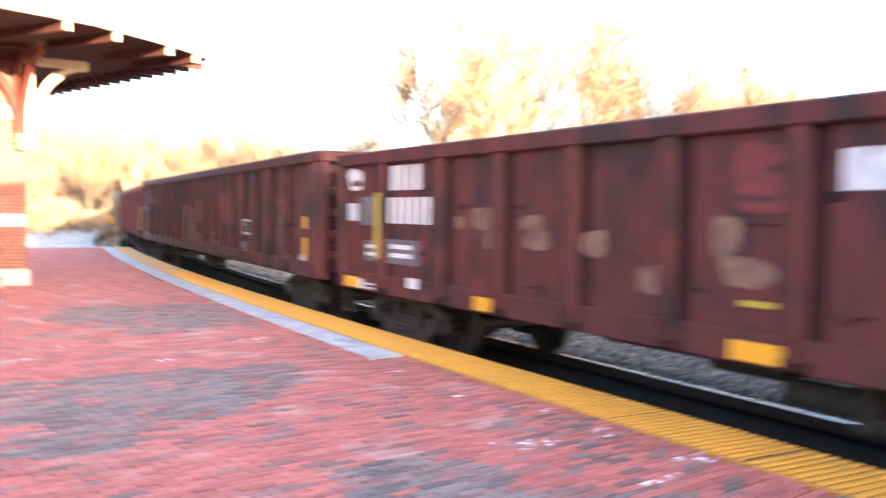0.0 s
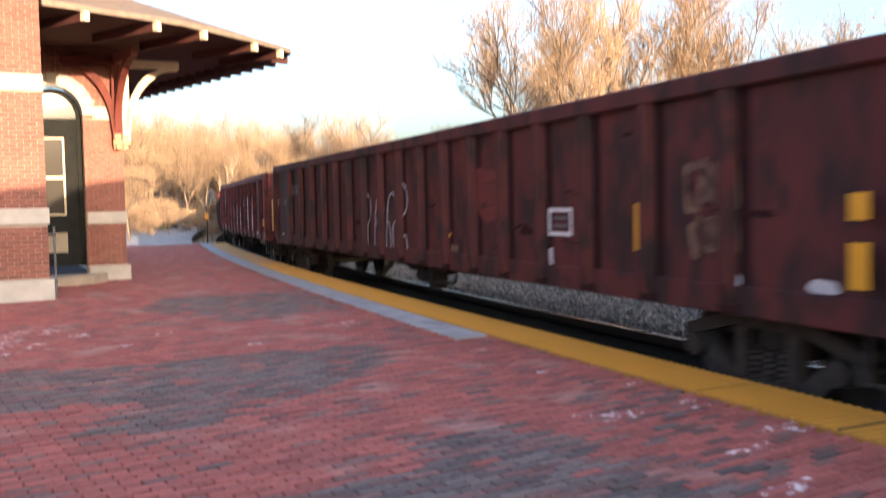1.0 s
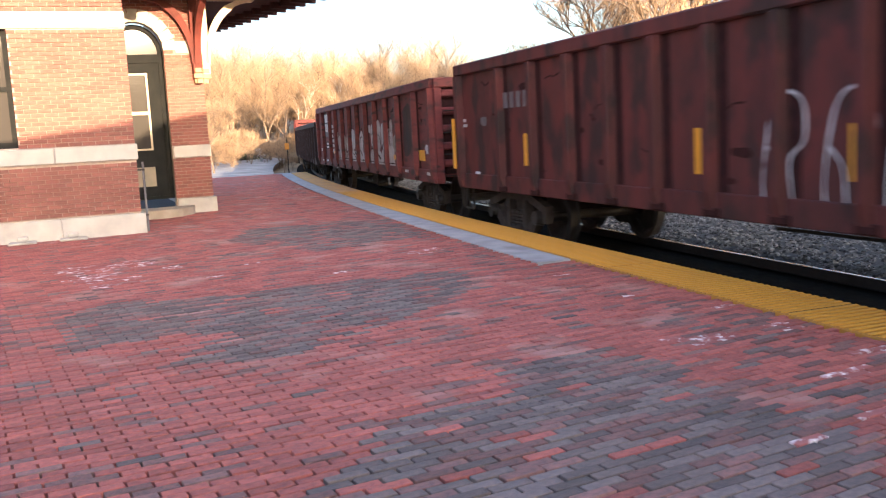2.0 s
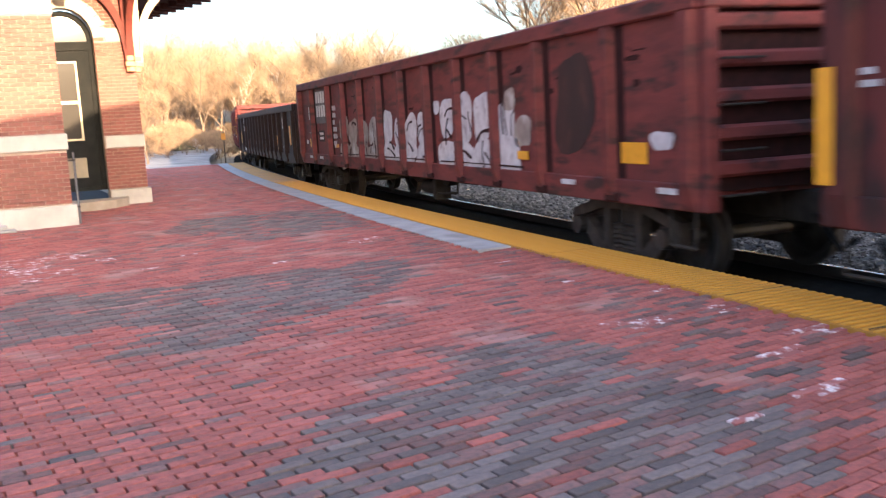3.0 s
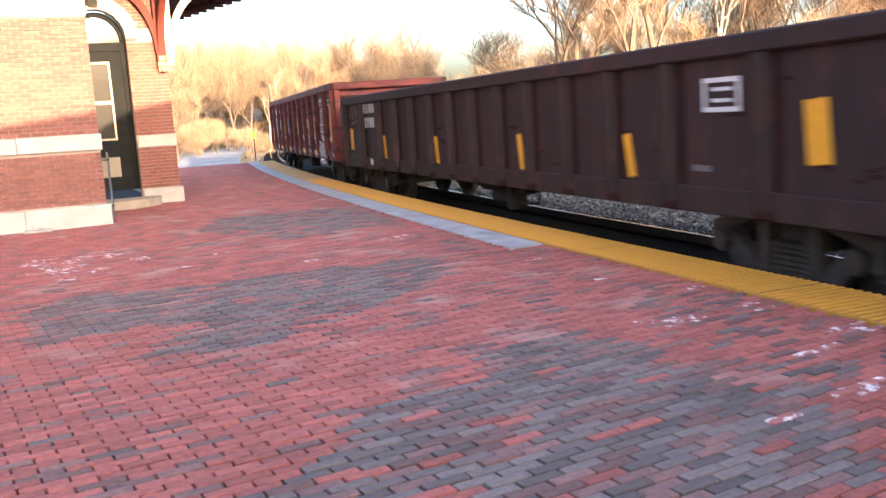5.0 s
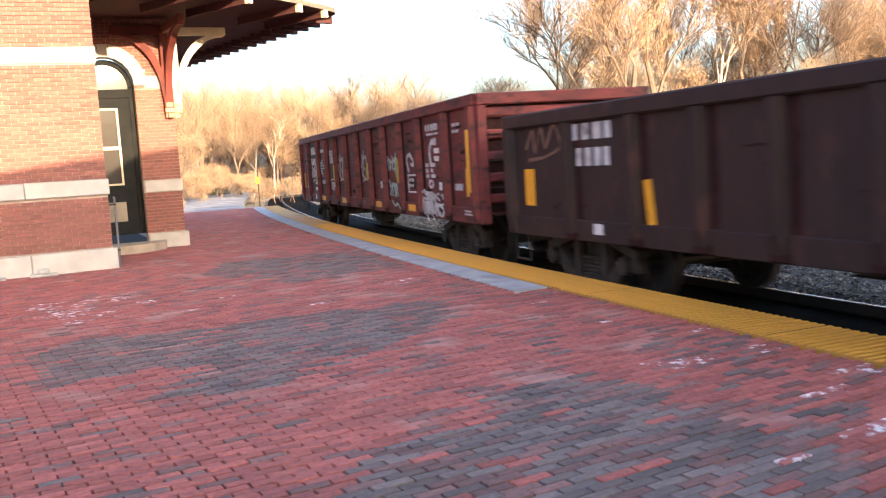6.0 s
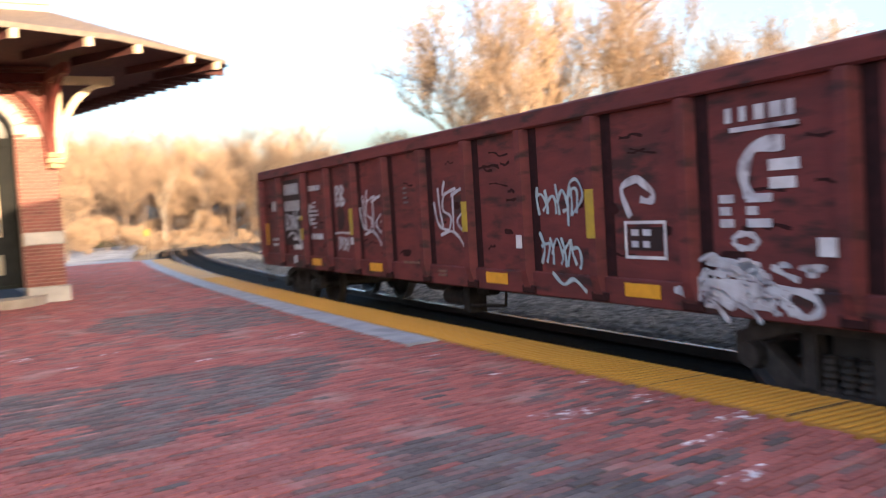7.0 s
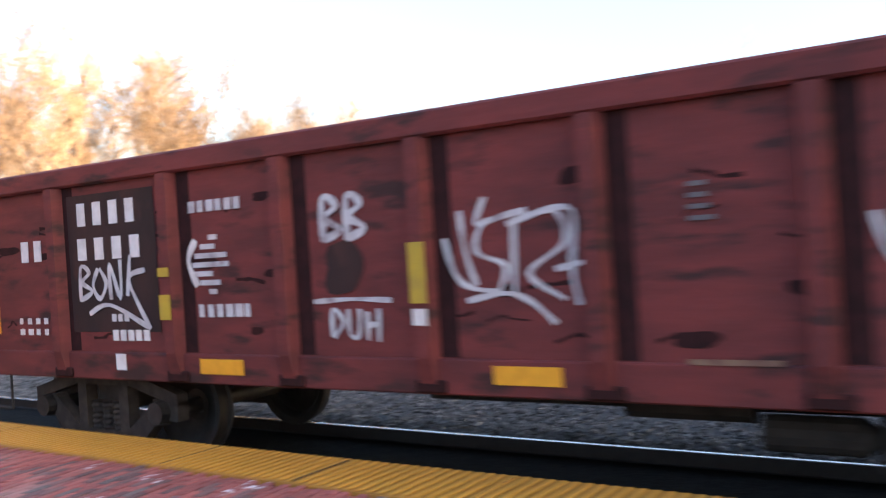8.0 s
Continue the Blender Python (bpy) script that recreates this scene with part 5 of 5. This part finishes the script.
# ---- trees ----
def tree(name, seed, height, spread, trunk_r, mat_trunk, levels=5, lean=0.0, droop=0.0):
    """A bare winter tree: tapered trunk and limbs, and a crown of fine twigs. Returns an Empty with both."""
    rng = random.Random(seed)
    limbs, twigs = bmesh.new(), []
    tw_f = []

    def twig(a, b, r):
        d = (b - a).normalized()
        s = d.orthogonal().normalized() * r
        t = d.cross(s)
        o = len(twigs)
        twigs.extend([tuple(a + s), tuple(a - s * 0.5 + t * 0.87), tuple(a - s * 0.5 - t * 0.87), tuple(b)])
        tw_f.extend([(o, o + 1, o + 3), (o + 1, o + 2, o + 3), (o + 2, o, o + 3)])

    def grow(p, d, length, r, lev):
        n = 3 if lev < 3 else 2
        for i in range(n):
            d = (d + Vector((rng.uniform(-1, 1), rng.uniform(-1, 1), rng.uniform(-0.4, 0.7))) * (0.14 + 0.05 * lev)).normalized()
            if lev >= 3:
                d = (d + Vector((0, 0, -droop))).normalized()
            q = p + d * length / n
            r2 = r * (0.84 if i < n - 1 else 0.7)
            if lev <= 3:
                tube(limbs, p, q, max(r, 0.028), max(r2, 0.024), 7 if lev == 0 else 5 if lev < 3 else 3)
            else:
                twig(p, q, max(r, 0.02))
            p, r = q, r2
            if lev < levels and (lev > 0 or i > 0):
                for k in range(rng.choice((1, 2, 2) if lev < 2 else (2, 2, 3))):
                    a = rng.uniform(0, 6.28)
                    side = Vector((math.cos(a), math.sin(a), 0)) * spread
                    nd = (d + side + Vector((0, 0, rng.uniform(0.0, 0.5)))).normalized()
                    grow(p, nd, length * rng.uniform(0.5, 0.72), r * 0.6, lev + 1)

    grow(Vector((0, 0, -0.3)), Vector((lean, 0, 1)).normalized(), height * 0.5, trunk_r, 0)
    t = new(name)
    part("trunk", limbs, mat_trunk, t)
    me = bpy.data.meshes.new("crown")
    me.from_pydata(twigs, [], tw_f)
    me.materials.append(M_TWIG)
    c = new("crown", me)
    c.parent = t
    c["label"] = "crown of fine bare twigs"
    return t


def ground_at(az, dist, z=-0.62):
    a = radians(az)
    return (-math.sin(a) * dist, math.cos(a) * dist, z)


def woods():
    kinds = [tree("bare_tree", 3, 13, 0.7, 0.24, M_BARK, 5), tree("bare_tree", 11, 12, 0.85, 0.2, M_BARK, 5, 0.1, 0.06), tree("bare_tree", 23, 14, 0.55, 0.13, M_PALE, 5), tree("bare_tree", 31, 9, 1.0, 0.14, M_BARK, 5, 0.0, 0.03)]
    lab = ["tall bare winter tree with many fine branches", "spreading bare tree with drooping reddish twigs", "pale-barked bare sycamore tree", "low bushy bare tree at the woods edge"]
    for k, l in zip(kinds, lab):
        tagged(k, l, "tree", "bare trees beyond the tracks")
    rng = random.Random(8)
    spots = []
    # the big trees across the tracks, then the wood behind them
    for az, dist, kind, sc in ((0.3, 52, 1, 1.0), (-2.8, 50, 0, 1.05), (-4.8, 56, 0, 1.15), (-7.5, 58, 2, 1.12), (-10, 58, 1, 1.1), (4.2, 66, 3, 0.9), (-12.5, 60, 0, 1.0), (-15, 62, 0, 0.85), (-20, 66, 1, 0.8), (-27, 66, 0, 0.85), (-36, 60, 1, 0.8), (-45, 60, 0, 0.8), (-52, 56, 2, 0.8)):
        spots.append((az, dist, kind, sc))
    for k in range(34):
        spots.append((rng.uniform(-26, 1.5), rng.uniform(54, 85), rng.choice((0, 1, 3)), rng.uniform(0.75, 1.0)))
    for k in range(26):
        spots.append((rng.uniform(-3, 6.0), rng.uniform(85, 120), rng.choice((0, 1, 3)), rng.uniform(0.5, 0.72)))
    for k in range(22):
        spots.append((rng.uniform(5.0, 11.5), rng.uniform(95, 130), rng.choice((0, 1, 3)), rng.uniform(0.42, 0.6)))
    # brush along the foot of the wood
    for k in range(70):
        spots.append((rng.uniform(11, 30), rng.uniform(56, 80), 3, rng.uniform(0.10, 0.2)))
    # the far wooded slope to the left of the curve
    for az, dist, kind, sc in ((19.4, 72, 2, 0.5), (17.6, 78, 2, 0.52), (24.8, 50, 3, 0.5), (26.2, 56, 1, 0.5)):
        spots.append((az, dist, kind, sc))
    for k in range(120):
        d = rng.uniform(72, 118)
        spots.append((rng.uniform(9.5, 30), d, rng.choice((0, 1, 3, 0)), rng.uniform(0.55, 0.86) * d / 100))
    for k in range(90):
        d = rng.uniform(58, 112)
        spots.append((rng.uniform(8.5, 30) if d > 70 else rng.uniform(20.5, 28), d, 3, rng.uniform(0.18, 0.36)))
    used = [False] * 4
    for az, dist, kind, sc in spots:
        m = Matrix.Translation(ground_at(az, dist)) @ Matrix.Rotation(rng.uniform(0, 6.28), 4, "Z") @ Matrix.Scale(sc, 4)
        if not used[kind]:
            kinds[kind].matrix_basis = m
            used[kind] = True
        else:
            c = copy_thing(kinds[kind], Matrix())
            c.matrix_basis = m


# top of the added shade wall: place across the sun's direction, height
SHADE_EDGE = [(-9, 7.7), (-3, 7.95), (0.3, 8.22), (2.3, 8.46), (3.5, 9.14), (4.5, 9.29), (6.2, 9.1), (7.0, 9.6), (8.0, 9.9), (12, 11.2), (17, 11.2)]


def shade_caster():
    """A long unseen wall added behind the camera; its top is shaped to keep the platform in shade."""
    u = Vector((to_sun.x, to_sun.y)).normalized()
    side = Vector((-u.y, u.x))
    bm = bmesh.new()
    rows = [[bm.verts.new((*(u * d + side * a), z)) for d, z in ((24.0, -0.6), (24.0, top), (27.0, top - 0.6), (27.0, -0.6))] for a, top in SHADE_EDGE]
    for a, b in zip(rows, rows[1:]):
        for k in range(3):
            bm.faces.new((a[k], b[k], b[k + 1], a[k + 1]))
    bm.faces.new(rows[0]), bm.faces.new(rows[-1][::-1])
    bmesh.ops.recalc_face_normals(bm, faces=bm.faces)
    tagged(part("wall_behind", bm, M_BRICK_J), "unseen wall added behind the platform to cast its shade", "building", kind="structure")


def hills():
    """A far wooded slope."""
    bm = bmesh.new()
    rows = []
    for i in range(41):
        az = 7 + 28 * i / 40
        z = 4.2 * math.sin(min(1, max(0, (az - 6) / 12)) * math.pi / 2) + noise.noise((az * 0.4, 0, 0)) * 0.9
        rows.append([bm.verts.new(ground_at(az, d, h)) for d, h in ((72, -0.7), (95, z * 0.25), (120, z * 0.75), (150, z + 1.0), (200, z))])
    for a, b in zip(rows, rows[1:]):
        for k in range(4):
            bm.faces.new((a[k], b[k], b[k + 1], a[k + 1]))
    bmesh.ops.recalc_face_normals(bm, faces=bm.faces)
    tagged(part("far_slope", bm, M_GROUND), "distant wooded slope in warm light", "hillside", kind="structure")


# ---- small things ----
def small_things():
    # downpipe on the bay's corner
    bm = bmesh.new()
    tube(bm, (0.095, -0.03, 0.02), (0.095, -0.03, 1.25), 0.02, 0.02, 10, True)
    pipe = tagged(part("downpipe", bm, M_GREYPATCH), "short grey metal pipe on the corner of the bay", "pipe")
    pipe.matrix_basis = STATION
    for z in (0.3, 1.1):
        part("pipe_clip", one_box(0.0, 0.12, -0.06, 0.03, z, z + 0.03), M_GRIME, pipe)
    # low pale drain outlets at the foot of the bay
    for x in (-1.15, -1.95):
        d = tagged(new("drain_outlet"), "low pale concrete drain outlet at the wall foot", "drain", "drains along the wall")
        d.matrix_basis = STATION @ Matrix.Translation((x, -0.08, 0.0))
        part("splash_block", one_box(-0.22, 0.22, -0.32, 0.0, 0.0, 0.035, bevel=0.01), M_STONE, d)
        part("spout", one_box(-0.09, 0.09, -0.14, -0.01, 0.036, 0.12, bevel=0.02), M_STONE, d)
    # a thin pole with an orange sign past the platform end
    x, y, _ = arc(44, -0.45)
    pole = tagged(new("sign_pole"), "thin pole with a small orange sign beyond the platform", "sign pole")
    pole.matrix_basis = Matrix.Translation((x, y, -0.62))
    bm = bmesh.new()
    tube(bm, (0, 0, 0), (0, 0, 2.2), 0.035, 0.03, 8, True)
    part("pole", bm, M_GRIME, pole)
    part("sign", one_box(-0.12, 0.12, -0.045, -0.036, 1.5, 1.85), M_ORANGE, pole)
    # a small white box and a dark evergreen bush far along the path
    b = tagged(new("utility_box"), "small white utility box in dry grass", "utility box")
    b.matrix_basis = Matrix.Translation(ground_at(21.9, 70, -0.62))
    part("post", one_box(-0.08, 0.08, -0.08, 0.08, 0.0, 0.9), M_CONC, b)
    part("box", one_box(-0.28, 0.28, -0.2, 0.2, 0.9, 1.5, bevel=0.03), M_WHITE, b)
    rng = random.Random(77)
    verts, faces = [], []
    for k in range(2600):
        a, r, h = rng.uniform(0, 6.28), rng.random() ** 0.5, rng.random()
        w = 1.9 * math.sqrt(max(0.05, 1 - (h - 0.25) ** 2 * 1.5)) * (1 + 0.2 * math.sin(3 * a))
        p = Vector((math.cos(a) * r * w * 1.3, math.sin(a) * r * w, h * 1.6))
        d = Vector((rng.uniform(-1, 1), rng.uniform(-1, 1), rng.uniform(-0.3, 1))).normalized() * 0.22
        s = d.orthogonal().normalized() * 0.05
        o = len(verts)
        verts += [tuple(p - s), tuple(p + s), tuple(p + d)]
        faces.append((o, o + 1, o + 2))
    me = bpy.data.meshes.new("foliage")
    me.from_pydata(verts, [], faces)
    me.materials.append(M_BUSH)
    bush = tagged(new("evergreen_bush"), "low dark evergreen bush beside the path", "bush")
    bush.matrix_basis = Matrix.Translation(ground_at(23.0, 78, -0.62)) @ Matrix.Scale(0.75, 4)
    f = new("foliage", me)
    f.parent = bush
    bm = bmesh.new()
    for k in range(5):
        tube(bm, (0, 0, -0.05), (math.cos(k * 1.3) * 0.8, math.sin(k * 1.3) * 0.8, 1.0), 0.05, 0.02, 5)
    part("stems", bm, M_BARK, bush)


# ---- pavers ----
def inside(p, poly):
    x, y = p
    hit = False
    for (ax, ay), (bx, by) in zip(poly, poly[1:] + poly[:1]):
        if (ay > y) != (by > y) and x < ax + (y - ay) * (bx - ax) / (by - ay):
            hit = not hit
    return hit


PATCHES = [
    [(-1.87, 9.76), (-1.56, 9.58), (-1.39, 8.7), (-1.69, 7.4), (-1.97, 7.0), (-2.22, 6.59), (-2.36, 6.01), (-2.62, 5.83), (-3.04, 5.86), (-3.19, 6.44), (-2.97, 6.9), (-3.32, 6.83), (-3.77, 6.68), (-4.14, 6.12), (-5.05, 7.56), (-4.91, 8.27), (-3.84, 8.46), (-3.54, 8.88), (-3.02, 9.13), (-2.37, 9.47)],
    [(0.28, 5.85), (0.46, 5.47), (0.67, 4.89), (0.94, 4.78), (1.41, 5.37), (1.41, 5.2), (1.09, 4.56), (1.2, 4.2), (1.11, 3.73), (0.9, 3.59), (0.65, 3.33), (0.46, 3.15), (-1.42, 3.12), (-1.51, 3.48), (-1.32, 3.74), (-1.25, 4.24), (-1.11, 4.66), (-0.68, 5.19), (-0.73, 5.68), (-0.16, 6.19)],
    [(-6.0, 13.25), (-4.66, 12.28), (-3.88, 11.64), (-3.69, 12.33), (-2.7, 13.0), (-4.09, 15.84), (-5.27, 15.33), (-6.29, 14.81)],
]
SALT = [(0.19, 8.19, 0.13), (0.81, 7.58, 0.14), (1.02, 6.98, 0.14), (1.22, 6.74, 0.15), (0.15, 7.48, 0.08), (0.54, 6.5, 0.24), (1.28, 5.64, 0.16), (1.61, 6.12, 0.2), (1.33, 4.93, 0.17), (0.87, 4.28, 0.16), (-6.04, 9.82, 0.45), (-6.52, 10.3, 0.4), (-4.6, 9.76, 0.14), (-6.27, 10.92, 0.35), (-5.62, 9.38, 0.3), (-2.47, 11.46, 0.25), (-0.67, 9.34, 0.14), (-4.62, 10.59, 0.2), (-3.12, 9.88, 0.2), (-6.83, 10.58, 0.4), (-5.58, 10.47, 0.2)]


def pavers():
    L, W, J = 0.222, 0.074, 0.0085
    ang = radians(39)
    ux, uy = Vector((math.cos(ang), math.sin(ang))), Vector((-math.sin(ang), math.cos(ang)))
    rng = random.Random(12)
    groups = {k: ([], []) for k in range(4)}
    mats = (M_PAVER_RED, M_PAVER_DARK, M_PAVER_SALT, M_PAVER_MID)
    singles = 0
    slab = bpy.data.objects["pavement"]
    inv = STATION.inverted()
    shapes = {}

    def unit(k):
        if k not in shapes:
            shapes[k] = mesh_of("paver", one_box(-L / 2 + 0.0068, L / 2 - 0.0068, -W / 2 + J / 2, W / 2 - J / 2, -0.05, 0.0, bevel=0.0035), ONE[k])
        return shapes[k]

    for r in range(-444, 598):
        for c in range(-130, 178):
            p = ux * ((c + 0.5 * (r % 2)) * L) + uy * (r * W)
            x, y = p.x, p.y
            d2 = x * x + y * y
            if d2 > 44 * 44:
                continue
            az = math.degrees(math.atan2(-x, y))
            seen = y > 1.5 and -62 < az < 45
            rad = RAD - math.hypot(x - CX, y - CY)
            s = -RAD * (((math.atan2(y - CY, x - CX) - REF + math.pi) % math.tau) - math.pi)
            edge = -KERB - 0.03 if s > KERB_FROM - 0.1 else -STRIP + 0.02
            if rad > edge or s > S_END - 0.1 or rad < -LEFT + 0.2:
                continue
            q = inv @ Vector((x, y, 0))
            if (q.x < 0.02 and q.y > -0.02) or (q.x < CORNER + 0.05 and q.y > FACE_Y - 0.05):
                continue
            jx = (x + 0.13 * noise.noise((x * 1.5, y * 1.5, 3)), y + 0.13 * noise.noise((x * 1.5, y * 1.5, 9)))
            dark = any(inside(jx, poly) for poly in PATCHES)
            u = rng.random()
            wander = noise.noise((x * 0.5, y * 0.5, 5))
            if dark:
                k = 1 if u < 0.60 else 3 if u < 0.93 else 0
            else:
                k = 1 if u < 0.015 + 0.06 * max(0, wander) else 3 if u < 0.12 + 0.35 * max(0, wander) else 0
            for sx, sy, sr in SALT:
                if (x - sx) ** 2 + (y - sy) ** 2 < sr * sr * 0.8 and rng.random() < 0.55:
                    k = 2
            z = rng.uniform(-0.007, 0.002)
            if singles < 300 and 3.0 < y < 4.7 and -1.6 < x < 1.2:
                ob = new("paver", unit(k))
                ob.parent = slab
                ob.matrix_basis = Matrix.Translation((x, y, z)) @ Matrix.Rotation(ang + rng.uniform(-0.02, 0.02), 4, "Z")
                singles += 1
                continue
            v, f = groups[k]
            o = len(v)
            a = ang + rng.uniform(-0.02, 0.02)
            ca, sa = math.cos(a), math.sin(a)
            if not seen:
                for sx, sy in ((-1, -1), (1, -1), (1, 1), (-1, 1)):
                    lx, ly = sx * (L / 2 - J / 2), sy * (W / 2 - J / 2)
                    v.append((x + lx * ca - ly * sa, y + lx * sa + ly * ca, z))
                f.append((o, o + 1, o + 2, o + 3))
                continue
            for zz, grow in ((-0.045, 0.0), (z - 0.0035, 0.0), (z, -0.0035)):
                for sx, sy in ((-1, -1), (1, -1), (1, 1), (-1, 1)):
                    lx, ly = sx * (L / 2 - 0.0065 + grow), sy * (W / 2 - J / 2 + grow)
                    v.append((x + lx * ca - ly * sa, y + lx * sa + ly * ca, zz))
            for i in range(4):
                j = (i + 1) % 4
                f.append((o + i, o + j, o + 4 + j, o + 4 + i))
                f.append((o + 4 + i, o + 4 + j, o + 8 + j, o + 8 + i))
            f.append((o + 8, o + 9, o + 10, o + 11))
    for k, (v, f) in groups.items():
        me = bpy.data.meshes.new("brick_paving")
        me.from_pydata(v, [], f)
        me.materials.append(mats[k])
        ob = new("brick_paving", me)
        ob.parent = slab
        ob["kind"] = "stuff"


ONE = {0: mat("paver_red_one", (0.335, 0.096, 0.076), (0.225, 0.072, 0.062), 26, 0.8, vary=0.26, bump=0.5, fine=90), 1: mat("paver_dark_one", (0.100, 0.082, 0.081), (0.145, 0.108, 0.1), 26, 0.8, vary=0.38, bump=0.5, fine=90), 2: M_PAVER_SALT, 3: mat("paver_purple_one", (0.20, 0.098, 0.088), (0.125, 0.075, 0.07), 26, 0.8, vary=0.3, bump=0.5, fine=90)}

ground_sheet()
platform()
tracks()
hills()
shade_caster()
train()
station()
canopy()
woods()
small_things()
stones()
pavers()
motions()
